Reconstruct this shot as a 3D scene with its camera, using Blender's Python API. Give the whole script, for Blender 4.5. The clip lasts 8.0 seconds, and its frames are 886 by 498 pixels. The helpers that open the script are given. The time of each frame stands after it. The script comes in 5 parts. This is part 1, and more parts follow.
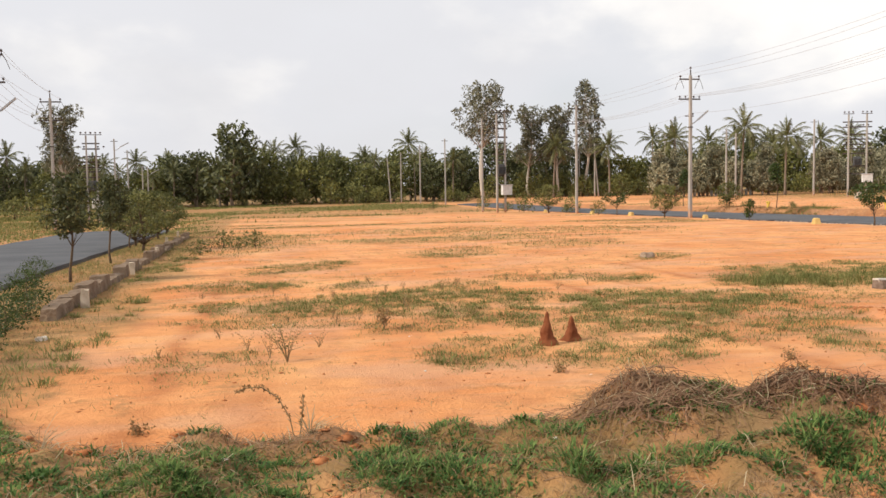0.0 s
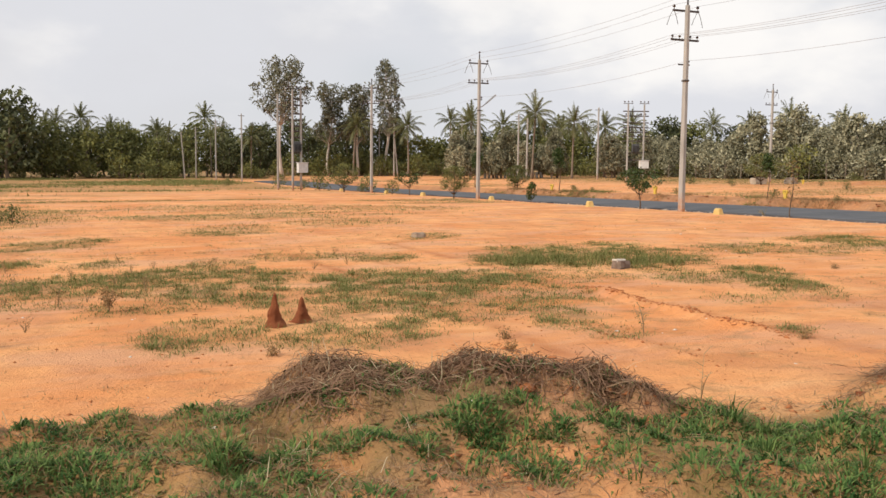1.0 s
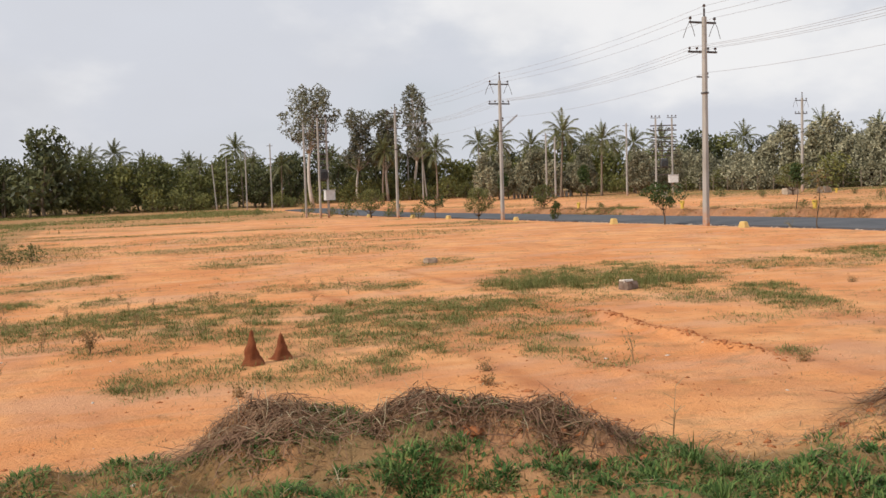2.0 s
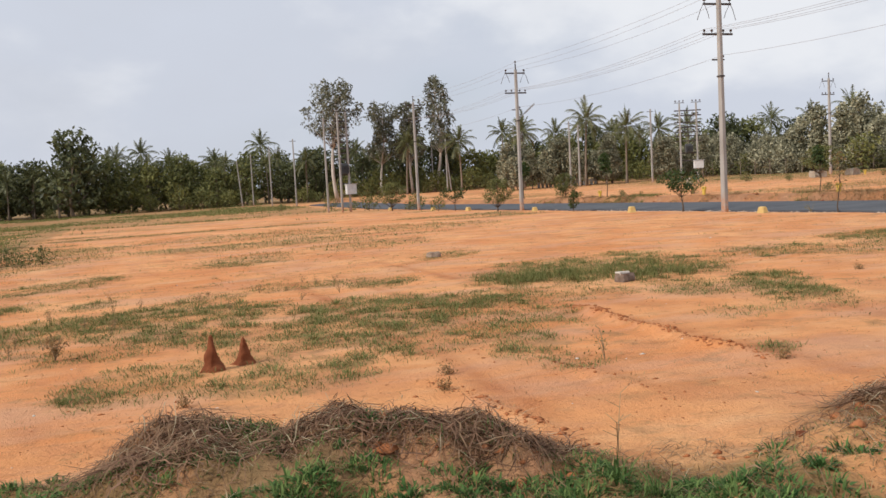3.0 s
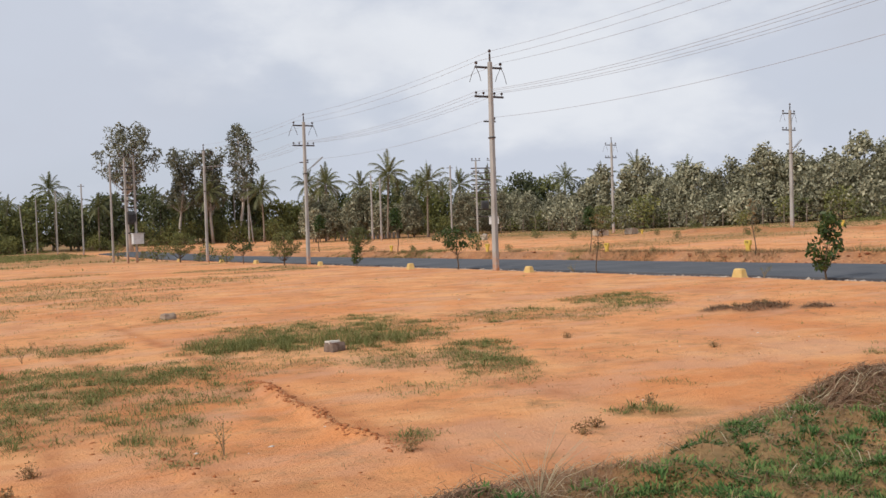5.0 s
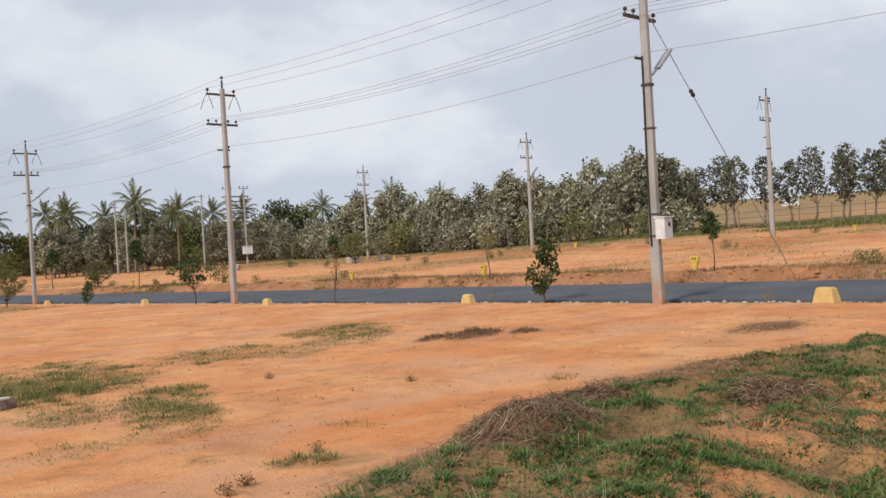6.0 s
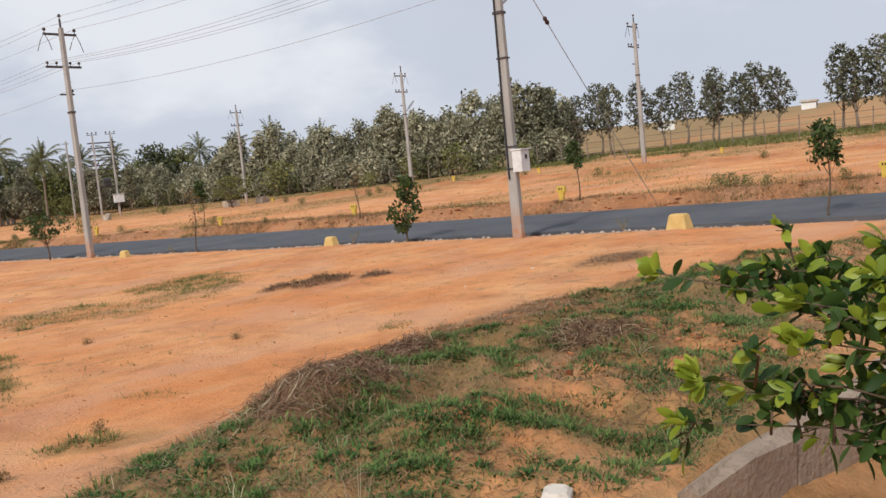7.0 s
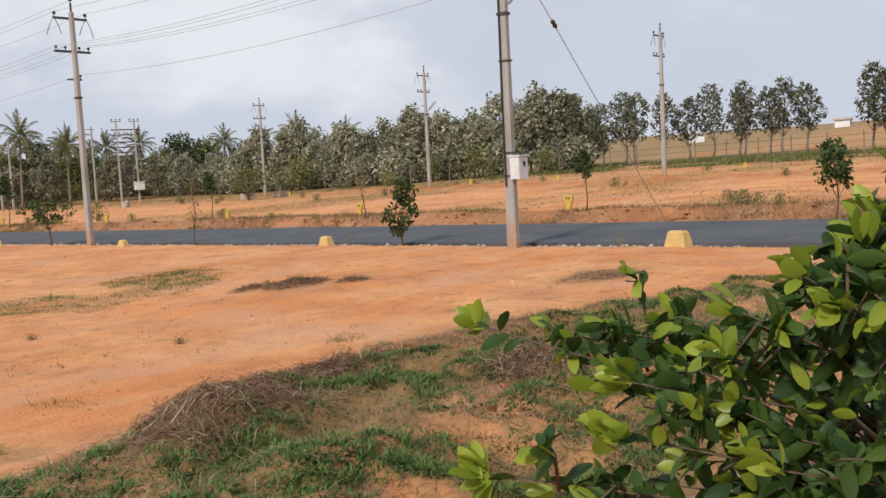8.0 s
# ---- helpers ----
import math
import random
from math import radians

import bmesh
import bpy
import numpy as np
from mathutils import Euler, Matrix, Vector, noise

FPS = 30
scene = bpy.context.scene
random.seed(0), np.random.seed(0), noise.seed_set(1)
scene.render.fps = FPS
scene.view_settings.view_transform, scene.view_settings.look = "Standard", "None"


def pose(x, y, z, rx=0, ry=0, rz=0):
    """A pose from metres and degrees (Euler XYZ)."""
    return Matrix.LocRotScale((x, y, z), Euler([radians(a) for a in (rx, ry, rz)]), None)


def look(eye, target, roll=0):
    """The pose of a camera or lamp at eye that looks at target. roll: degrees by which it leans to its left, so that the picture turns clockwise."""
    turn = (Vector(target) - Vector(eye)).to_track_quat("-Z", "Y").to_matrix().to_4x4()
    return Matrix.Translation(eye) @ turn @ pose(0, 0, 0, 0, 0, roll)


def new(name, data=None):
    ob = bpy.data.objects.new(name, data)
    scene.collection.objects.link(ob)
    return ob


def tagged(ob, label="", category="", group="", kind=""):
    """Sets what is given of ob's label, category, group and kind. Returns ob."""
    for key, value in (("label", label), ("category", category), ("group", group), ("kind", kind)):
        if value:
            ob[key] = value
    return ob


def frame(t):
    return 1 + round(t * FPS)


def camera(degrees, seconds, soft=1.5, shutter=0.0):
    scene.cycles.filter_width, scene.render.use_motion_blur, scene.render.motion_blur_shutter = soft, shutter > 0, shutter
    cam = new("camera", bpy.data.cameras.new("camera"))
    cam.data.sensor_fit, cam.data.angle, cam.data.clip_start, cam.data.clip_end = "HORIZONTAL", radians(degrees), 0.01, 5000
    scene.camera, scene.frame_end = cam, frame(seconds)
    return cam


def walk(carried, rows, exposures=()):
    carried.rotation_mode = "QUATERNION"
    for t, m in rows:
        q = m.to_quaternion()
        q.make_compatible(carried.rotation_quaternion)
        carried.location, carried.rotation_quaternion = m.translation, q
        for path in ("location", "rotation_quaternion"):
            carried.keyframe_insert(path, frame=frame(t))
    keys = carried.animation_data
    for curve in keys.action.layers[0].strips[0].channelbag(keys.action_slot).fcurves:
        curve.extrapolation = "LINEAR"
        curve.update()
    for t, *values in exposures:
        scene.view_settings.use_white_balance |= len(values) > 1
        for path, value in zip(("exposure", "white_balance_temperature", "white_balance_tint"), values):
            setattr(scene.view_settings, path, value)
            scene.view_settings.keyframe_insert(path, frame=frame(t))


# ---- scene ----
cam = camera(51.1, 8.0)
EXPOSURES = [(0.0, 0.2, 6800, 10), (1.7, -0.02, 6580, 10), (3.0, -0.11, 6200, 10), (4.0, -0.12, 6150, 10), (5.5, -0.2, 6100, 10), (8.0, -0.16, 6120, 10)]
PATH = [
    (0, (0.559, -0.001, 1.558), (0.939, 1.958, 1.42), -0.9),
    (0.5, (0.965, -0.043, 1.564), (1.524, 1.873, 1.438), -0.4),
    (1, (1.341, -0.027, 1.551), (2.12, 1.806, 1.366), 0.5),
    (1.5, (1.592, 0.046, 1.577), (2.481, 1.833, 1.462), 0.1),
    (1.7, (1.75, 0.055, 1.578), (2.542, 1.889, 1.474), 0.0),
    (2.8, (2.514, 0.207, 1.603), (3.164, 2.088, 1.406), -2.7),
    (3, (2.681, 0.233, 1.587), (3.327, 2.119, 1.434), -3.1),
    (3.5, (3.138, 0.259, 1.588), (3.891, 2.109, 1.482), -0.9),
    (4, (3.5, 0.314, 1.622), (4.369, 2.113, 1.541), -0.4),
    (4.2, (3.614, 0.299, 1.648), (4.512, 2.085, 1.574), -1.6),
    (5.3, (4.719, 0.258, 1.725), (5.884, 1.883, 1.684), -1.6),
    (5.5, (4.914, 0.228, 1.752), (6.239, 1.726, 1.719), -1.4),
    (6, (5.402, 0.069, 1.769), (6.813, 1.487, 1.743), -3.2),
    (6.5, (5.906, 0.006, 1.745), (7.31, 1.424, 1.605), -3.8),
    (7, (6.421, -0.056, 1.785), (7.973, 1.192, 1.603), -5.6),
    (7.5, (6.875, -0.181, 1.789), (8.393, 1.116, 1.67), -3.6),
    (8, (7.405, -0.204, 1.778), (8.922, 1.087, 1.603), -3.0),
]
walk(cam, [(t, look(eye, target, roll)) for t, eye, target, roll in PATH], EXPOSURES)

# ---- light ----
SUN_ELEV, SUN_AZ = 38.0, 262.0  # azimuth clockwise from +y: the sun stands beyond the road on the west
world = bpy.data.worlds.new("sky")
scene.world = world
world.use_nodes = True
wn, wl = world.node_tree.nodes, world.node_tree.links
wn.clear()
w_out = wn.new("ShaderNodeOutputWorld")
w_bg = wn.new("ShaderNodeBackground")
w_sky = wn.new("ShaderNodeTexSky")
w_sky.sky_type, w_sky.sun_disc = "NISHITA", False
w_sky.sun_elevation, w_sky.sun_rotation = radians(SUN_ELEV), radians(SUN_AZ)
w_sky.dust_density, w_sky.air_density = 2.0, 1.0
w_gain = wn.new("ShaderNodeMix")
w_gain.data_type, w_gain.blend_type = "RGBA", "MULTIPLY"
w_gain.inputs[0].default_value = 1.0
w_gain.inputs[7].default_value = (0.11, 0.11, 0.11, 1)
wl.new(w_sky.outputs[0], w_gain.inputs[6])
w_co = wn.new("ShaderNodeTexCoord")
w_sep = wn.new("ShaderNodeSeparateXYZ")
wl.new(w_co.outputs["Generated"], w_sep.inputs[0])
w_z = wn.new("ShaderNodeMath")
w_z.operation = "MULTIPLY"
w_z.inputs[1].default_value = 1.9
wl.new(w_sep.outputs[2], w_z.inputs[0])
w_com = wn.new("ShaderNodeCombineXYZ")
wl.new(w_sep.outputs[0], w_com.inputs[0])
wl.new(w_sep.outputs[1], w_com.inputs[1])
wl.new(w_z.outputs[0], w_com.inputs[2])


def world_noise(scale, detail, lo, hi, shift):
    """A ramp of cloud noise over the dome of the sky."""
    add = wn.new("ShaderNodeVectorMath")
    add.operation = "ADD"
    add.inputs[1].default_value = (shift, shift * 0.7, 0)
    wl.new(w_com.outputs[0], add.inputs[0])
    tex = wn.new("ShaderNodeTexNoise")
    tex.inputs["Scale"].default_value, tex.inputs["Detail"].default_value = scale, detail
    tex.inputs["Roughness"].default_value = 0.5
    wl.new(add.outputs[0], tex.inputs["Vector"])
    ramp = wn.new("ShaderNodeMapRange")
    ramp.interpolation_type = "SMOOTHSTEP"
    ramp.inputs[1].default_value, ramp.inputs[2].default_value = lo, hi
    wl.new(tex.outputs[0], ramp.inputs[0])
    return ramp


def world_mix(a, b, fac):
    m = wn.new("ShaderNodeMix")
    m.data_type = "RGBA"
    wl.new(fac.outputs[0], m.inputs[0])
    for slot, v in ((6, a), (7, b)):
        if isinstance(v, tuple):
            m.inputs[slot].default_value = (*v, 1)
        else:
            wl.new(v.outputs[2], m.inputs[slot])
    return m


veil = world_noise(1.5, 3, 0.0, 0.42, 3.0)       # high thin overcast
puffs = world_noise(3.6, 7, 0.47, 0.65, 14.0)      # brighter cumulus
greys = world_noise(2.6, 6, 0.48, 0.76, 23.0)       # grey undersides
w_a = world_mix(w_gain, (0.69, 0.712, 0.772), veil)
w_b = world_mix(w_a, (0.91, 0.906, 0.91), puffs)
w_c = world_mix(w_b, (0.655, 0.67, 0.72), greys)
wl.new(w_c.outputs[2], w_bg.inputs[0])
w_bg.inputs[1].default_value = 1.0
wl.new(w_bg.outputs[0], w_out.inputs[0])

sun = new("sun", bpy.data.lights.new("sun", "SUN"))
sun.data.energy, sun.data.angle, sun.data.color = 3.5, radians(6.0), (1.0, 0.91, 0.78)
saz, sel = radians(SUN_AZ), radians(SUN_ELEV)
sun.matrix_world = look((0, 0, 60), (-math.sin(saz) * math.cos(sel) * 10, -math.cos(saz) * math.cos(sel) * 10, 60 - math.sin(sel) * 10))


# ---- materials ----
class Mat:
    """A short way to write a node material."""

    def __init__(self, name, rough=0.8, metal=0.0, spec=0.3):
        self.m = bpy.data.materials.new(name)
        self.m.use_nodes = True
        self.n, self.l = self.m.node_tree.nodes, self.m.node_tree.links
        self.b = self.n["Principled BSDF"]
        self.b.inputs["Roughness"].default_value = rough
        self.b.inputs["Metallic"].default_value = metal
        self.b.inputs["Specular IOR Level"].default_value = spec
        self.co = self.n.new("ShaderNodeTexCoord").outputs["Object"]

    def noise(self, scale, detail=4, lo=0.35, hi=0.65, rough=0.55, stretch=None):
        co = self.co
        if stretch:
            mp = self.n.new("ShaderNodeMapping")
            mp.inputs["Scale"].default_value = stretch
            self.l.new(co, mp.inputs[0])
            co = mp.outputs[0]
        t = self.n.new("ShaderNodeTexNoise")
        t.inputs["Scale"].default_value, t.inputs["Detail"].default_value = scale, detail
        t.inputs["Roughness"].default_value = rough
        self.l.new(co, t.inputs["Vector"])
        r = self.n.new("ShaderNodeMapRange")
        r.inputs[1].default_value, r.inputs[2].default_value = lo, hi
        self.l.new(t.outputs[0], r.inputs[0])
        return r.outputs[0]

    def attr(self, name):
        a = self.n.new("ShaderNodeAttribute")
        a.attribute_name = name
        return a.outputs["Fac"]

    def island(self):
        return self.n.new("ShaderNodeNewGeometry").outputs["Random Per Island"]

    def obj(self):
        return self.n.new("ShaderNodeObjectInfo").outputs["Random"]

    def math(self, op, a, b):
        k = self.n.new("ShaderNodeMath")
        k.operation, k.use_clamp = op, False
        for i, v in enumerate((a, b)):
            if isinstance(v, (int, float)):
                k.inputs[i].default_value = v
            else:
                self.l.new(v, k.inputs[i])
        return k.outputs[0]

    def mix(self, a, b, fac, blend="MIX"):
        k = self.n.new("ShaderNodeMix")
        k.data_type, k.blend_type = "RGBA", blend
        if isinstance(fac, (int, float)):
            k.inputs[0].default_value = fac
        else:
            self.l.new(fac, k.inputs[0])
        for slot, v in ((6, a), (7, b)):
            if isinstance(v, tuple):
                k.inputs[slot].default_value = (*v, 1)
            else:
                self.l.new(v, k.inputs[slot])
        return k.outputs[2]

    def color(self, c):
        if isinstance(c, tuple):
            self.b.inputs["Base Color"].default_value = (*c, 1)
        else:
            self.l.new(c, self.b.inputs["Base Color"])
        return self

    def bump(self, h, strength=0.5, dist=0.02):
        k = self.n.new("ShaderNodeBump")
        k.inputs["Strength"].default_value, k.inputs["Distance"].default_value = strength, dist
        self.l.new(h, k.inputs["Height"])
        self.l.new(k.outputs[0], self.b.inputs["Normal"])
        return self

    def leafy(self, c, amount=0.3):
        """Lets light through thin leaves."""
        tr = self.n.new("ShaderNodeBsdfTranslucent")
        mx = self.n.new("ShaderNodeMixShader")
        mx.inputs[0].default_value = amount
        if isinstance(c, tuple):
            tr.inputs[0].default_value = (*c, 1)
        else:
            self.l.new(c, tr.inputs[0])
        self.l.new(self.b.outputs[0], mx.inputs[1])
        self.l.new(tr.outputs[0], mx.inputs[2])
        self.l.new(mx.outputs[0], self.n["Material Output"].inputs[0])
        return self


def make_soil():
    k = Mat("red_soil", 0.95, spec=0.15)
    c = k.mix((0.645, 0.258, 0.095), (0.735, 0.37, 0.162), k.noise(0.35, 6, 0.38, 0.62))
    c = k.mix(c, (0.45, 0.168, 0.064), k.math("MULTIPLY", k.noise(1.1, 7, 0.48, 0.72, 0.65), 0.7))
    c = k.mix(c, (0.68, 0.41, 0.22), k.math("MULTIPLY", k.noise(0.9, 7, 0.52, 0.72, 0.65, (0.5, 1.6, 1)), 0.6))
    c = k.mix(c, (0.50, 0.215, 0.105), k.math("MULTIPLY", k.noise(0.7, 7, 0.5, 0.66, 0.65, (1.2, 0.6, 1)), 0.65))
    c = k.mix(c, (0.32, 0.125, 0.052), k.math("MULTIPLY", k.noise(7.0, 6, 0.57, 0.70, 0.7), 0.45))
    c = k.mix(c, (0.24, 0.10, 0.05), k.math("MULTIPLY", k.noise(26.0, 3, 0.62, 0.75), 0.2))
    c = k.mix(c, (0.25, 0.16, 0.075), k.math("MULTIPLY", k.math("MULTIPLY", k.noise(2.6, 7, 0.52, 0.64, 0.7), k.noise(0.5, 3, 0.4, 0.6)), 0.6))
    c = k.mix(c, (0.60, 0.33, 0.20), k.math("MULTIPLY", k.noise(0.55, 5, 0.5, 0.62, 0.6, (0.7, 1.3, 1)), 0.55))
    c = k.mix(c, (0.37, 0.16, 0.075), k.math("MULTIPLY", k.noise(3.2, 8, 0.57, 0.67, 0.75, (0.6, 1.8, 1)), 0.42))
    c = k.mix(c, (0.24, 0.12, 0.06), k.math("MULTIPLY", k.math("MULTIPLY", k.noise(13.0, 4, 0.64, 0.70, 0.6, (0.45, 1.4, 1)), k.noise(0.8, 3, 0.45, 0.6)), 0.6))
    c = k.mix(c, (0.70, 0.47, 0.30), k.math("MULTIPLY", k.noise(17.0, 4, 0.66, 0.74, 0.6), 0.25))
    # brown litter tint, with cloud shade on the eastern verge painted in
    litter = k.math("MULTIPLY", k.attr("litter"), k.noise(5.0, 5, 0.28, 0.6))
    c = k.mix(c, (0.26, 0.175, 0.08), k.math("MULTIPLY", litter, 0.7))
    turf = k.math("MULTIPLY", k.attr("turf"), k.noise(3.0, 6, 0.15, 0.5))
    c = k.mix(c, (0.115, 0.11, 0.045), k.math("MULTIPLY", turf, 0.6))
    dry = k.math("MULTIPLY", k.attr("dry"), k.noise(0.25, 5, 0.35, 0.6))
    c = k.mix(c, (0.33, 0.235, 0.12), k.math("MULTIPLY", dry, 0.8))
    # brown earth of the mounds, plus the far bank's shade as colour
    heap = k.math("MULTIPLY", k.attr("heap"), k.noise(9.0, 5, 0.2, 0.5))
    c = k.mix(c, (0.22, 0.115, 0.062), k.math("MULTIPLY", heap, 0.85))
    c = k.mix(c, (0.36, 0.12, 0.045), k.math("MULTIPLY", k.math("MULTIPLY", k.attr("track"), k.noise(1.6, 5, 0.3, 0.6)), 0.75))
    k.color(c).bump(k.math("ADD", k.noise(30.0, 6, 0.2, 0.8, 0.65), k.noise(5.0, 6, 0.2, 0.8, 0.6)), 0.75, 0.024)
    return k.m


def make_leaf(name, dark, light, trans=0.3, rough=0.55, spec=0.35, per_object=0.5):
    k = Mat(name, rough, spec=spec)
    c = k.mix(dark, light, k.island())
    c = k.mix(c, dark, k.math("MULTIPLY", k.obj(), per_object))
    c = k.mix(c, light, k.math("MULTIPLY", k.noise(0.6, 3, 0.45, 0.7), 0.4))
    return k.color(c).leafy(c, trans).m


def make_plain(name, a, b, scale, rough=0.8, metal=0.0, spec=0.3, bump=0.3, stretch=None, extra=None, dist=0.01):
    k = Mat(name, rough, metal, spec)
    c = k.mix(a, b, k.noise(scale, 5, 0.35, 0.65, stretch=stretch))
    if extra:
        c = k.mix(c, extra, k.math("MULTIPLY", k.noise(scale * 4.3, 5, 0.55, 0.75), 0.7))
    return k.color(c).bump(k.noise(scale * 9, 5, 0.2, 0.8), bump, dist).m


SOIL = make_soil()
ASPHALT = make_plain("asphalt", (0.058, 0.062, 0.072), (0.088, 0.092, 0.102), 0.6, 0.85, spec=0.35, bump=0.5, extra=(0.12, 0.115, 0.11))


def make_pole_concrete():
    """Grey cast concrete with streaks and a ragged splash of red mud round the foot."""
    k = Mat("pole_concrete", 0.85)
    c = k.mix((0.29, 0.275, 0.255), (0.40, 0.385, 0.365), k.noise(2.0, 5, stretch=(1, 1, 0.3)))
    c = k.mix(c, (0.25, 0.23, 0.20), k.math("MULTIPLY", k.noise(7.0, 5, 0.52, 0.72, stretch=(1.5, 1.5, 0.12)), 0.6))
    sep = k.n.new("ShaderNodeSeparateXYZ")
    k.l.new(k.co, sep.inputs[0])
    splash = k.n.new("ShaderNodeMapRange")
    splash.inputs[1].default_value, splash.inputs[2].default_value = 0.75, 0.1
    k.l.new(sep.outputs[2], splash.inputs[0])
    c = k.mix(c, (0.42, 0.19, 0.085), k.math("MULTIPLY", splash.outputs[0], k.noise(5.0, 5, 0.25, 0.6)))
    return k.color(c).bump(k.noise(18, 5, 0.2, 0.8), 0.35, 0.01).m


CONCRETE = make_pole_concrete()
STEEL = make_plain("weathered_steel", (0.07, 0.065, 0.065), (0.12, 0.10, 0.09), 6, 0.6, 0.5)
GALV = make_plain("galvanised_steel", (0.36, 0.37, 0.38), (0.46, 0.47, 0.48), 5, 0.5, 0.5)
PORCELAIN = make_plain("brown_porcelain", (0.04, 0.025, 0.02), (0.07, 0.04, 0.03), 8, 0.25, spec=0.5, bump=0.05)
WIRE = make_plain("aluminium_wire", (0.34, 0.34, 0.35), (0.42, 0.42, 0.43), 3, 0.5, 0.4, bump=0.05)
CABLE = make_plain("black_cable", (0.025, 0.025, 0.027), (0.04, 0.04, 0.042), 4, 0.6, bump=0.1)
BOXPAINT = make_plain("grey_box_paint", (0.55, 0.56, 0.56), (0.66, 0.67, 0.67), 3, 0.5, spec=0.4, bump=0.1, extra=(0.42, 0.40, 0.36))
DARKBOX = make_plain("transformer_paint", (0.06, 0.065, 0.07), (0.09, 0.095, 0.10), 3, 0.5, spec=0.4, bump=0.1)
YELLOW = make_plain("faded_yellow_paint", (0.52, 0.35, 0.12), (0.62, 0.44, 0.18), 4, 0.8, bump=0.3, extra=(0.45, 0.30, 0.14))
BRIGHTYELLOW = make_plain("bright_yellow_paint", (0.55, 0.37, 0.06), (0.64, 0.44, 0.09), 5, 0.7, bump=0.2, extra=(0.5, 0.32, 0.05))
BLACKINK = make_plain("black_paint", (0.02, 0.02, 0.02), (0.03, 0.03, 0.03), 5, 0.7, bump=0.1)
STONE = make_plain("grey_granite", (0.33, 0.27, 0.21), (0.46, 0.39, 0.31), 2.5, 0.9, bump=0.7, extra=(0.24, 0.19, 0.14), dist=0.02)
WALLSTONE = make_plain("wall_granite", (0.25, 0.185, 0.135), (0.36, 0.28, 0.21), 2.5, 0.9, bump=0.8, extra=(0.20, 0.15, 0.10), dist=0.02)
BOUNDSTONE = make_plain("boundary_granite", (0.44, 0.36, 0.27), (0.56, 0.47, 0.37), 5, 0.9, bump=0.5, extra=(0.32, 0.24, 0.17))
DRAINSTONE = make_plain("drain_granite", (0.16, 0.105, 0.07), (0.27, 0.195, 0.135), 2.5, 0.92, bump=0.9, extra=(0.12, 0.09, 0.06), dist=0.03)
PALESTONE = make_plain("pale_stone", (0.55, 0.49, 0.42), (0.68, 0.62, 0.55), 5, 0.9, bump=0.5, extra=(0.42, 0.33, 0.25))
RUBBLE = make_plain("road_rubble", (0.32, 0.25, 0.19), (0.52, 0.44, 0.37), 5, 0.9, bump=0.5, extra=(0.30, 0.20, 0.13))
TERMITE = make_plain("termite_earth", (0.22, 0.07, 0.032), (0.30, 0.105, 0.048), 9, 0.95, spec=0.1, bump=0.9, extra=(0.22, 0.07, 0.035), dist=0.02)
CLOD = make_plain("soil_clod", (0.34, 0.125, 0.05), (0.44, 0.18, 0.08), 9, 0.95, spec=0.1, bump=0.5)
DRYSTEM = make_plain("dry_stem", (0.22, 0.15, 0.08), (0.32, 0.24, 0.13), 14, 0.85, bump=0.3)
BARK = make_plain("grey_bark", (0.17, 0.13, 0.10), (0.27, 0.22, 0.17), 5, 0.9, bump=0.6, stretch=(1, 1, 0.2))
EUCBARK = make_plain("pale_bark", (0.42, 0.37, 0.32), (0.55, 0.50, 0.44), 3, 0.85, bump=0.4, stretch=(1, 1, 0.2), extra=(0.28, 0.23, 0.19))
TWIG = make_plain("twig_bark", (0.08, 0.055, 0.035), (0.14, 0.10, 0.065), 14, 0.85, bump=0.4)
DUSTROCK = make_plain("dusty_rock", (0.15, 0.105, 0.08), (0.25, 0.18, 0.14), 14, 0.85, bump=0.5)
WHITEWALL = make_plain("white_plaster", (0.68, 0.67, 0.65), (0.78, 0.77, 0.75), 1.0, 0.85, bump=0.2)

GRASS = make_leaf("green_grass", (0.05, 0.10, 0.028), (0.205, 0.285, 0.088), 0.3, 0.6, spec=0.08, per_object=0.0)
WEED = make_leaf("weed_leaf", (0.034, 0.086, 0.026), (0.12, 0.205, 0.06), 0.3, 0.55, spec=0.08, per_object=0.0)
THINGRASS = make_leaf("thin_field_grass", (0.09, 0.107, 0.032), (0.27, 0.265, 0.10), 0.3, 0.7, spec=0.08, per_object=0.0)
BROWNGRASS = make_leaf("dead_grass", (0.19, 0.115, 0.055), (0.40, 0.275, 0.145), 0.25, 0.8, spec=0.08, per_object=0.0)
STRAW = make_leaf("dry_straw", (0.11, 0.06, 0.035), (0.33, 0.215, 0.13), 0.15, 0.8, spec=0.08, per_object=0.0)
BROWNSTRAW = make_leaf("brown_straw", (0.075, 0.036, 0.02), (0.31, 0.185, 0.12), 0.15, 0.8, spec=0.08, per_object=0.0)
PALESTRAW = make_leaf("pale_straw", (0.32, 0.25, 0.15), (0.52, 0.43, 0.28), 0.2, 0.8, per_object=0.0)
WOODLEAF = make_leaf("woodland_leaf", (0.05, 0.066, 0.022), (0.27, 0.265, 0.085), 0.25, 0.6)
OLIVELEAF = make_leaf("olive_leaf", (0.055, 0.07, 0.02), (0.29, 0.275, 0.08), 0.25, 0.6)
DARKLEAF = make_leaf("dark_leaf", (0.035, 0.045, 0.02), (0.14, 0.15, 0.058), 0.2, 0.6)
PALMLEAF = make_leaf("palm_leaf", (0.05, 0.06, 0.022), (0.25, 0.245, 0.10), 0.25, 0.5)
EUCLEAF = make_leaf("eucalyptus_leaf", (0.06, 0.064, 0.038), (0.27, 0.26, 0.17), 0.25, 0.55)
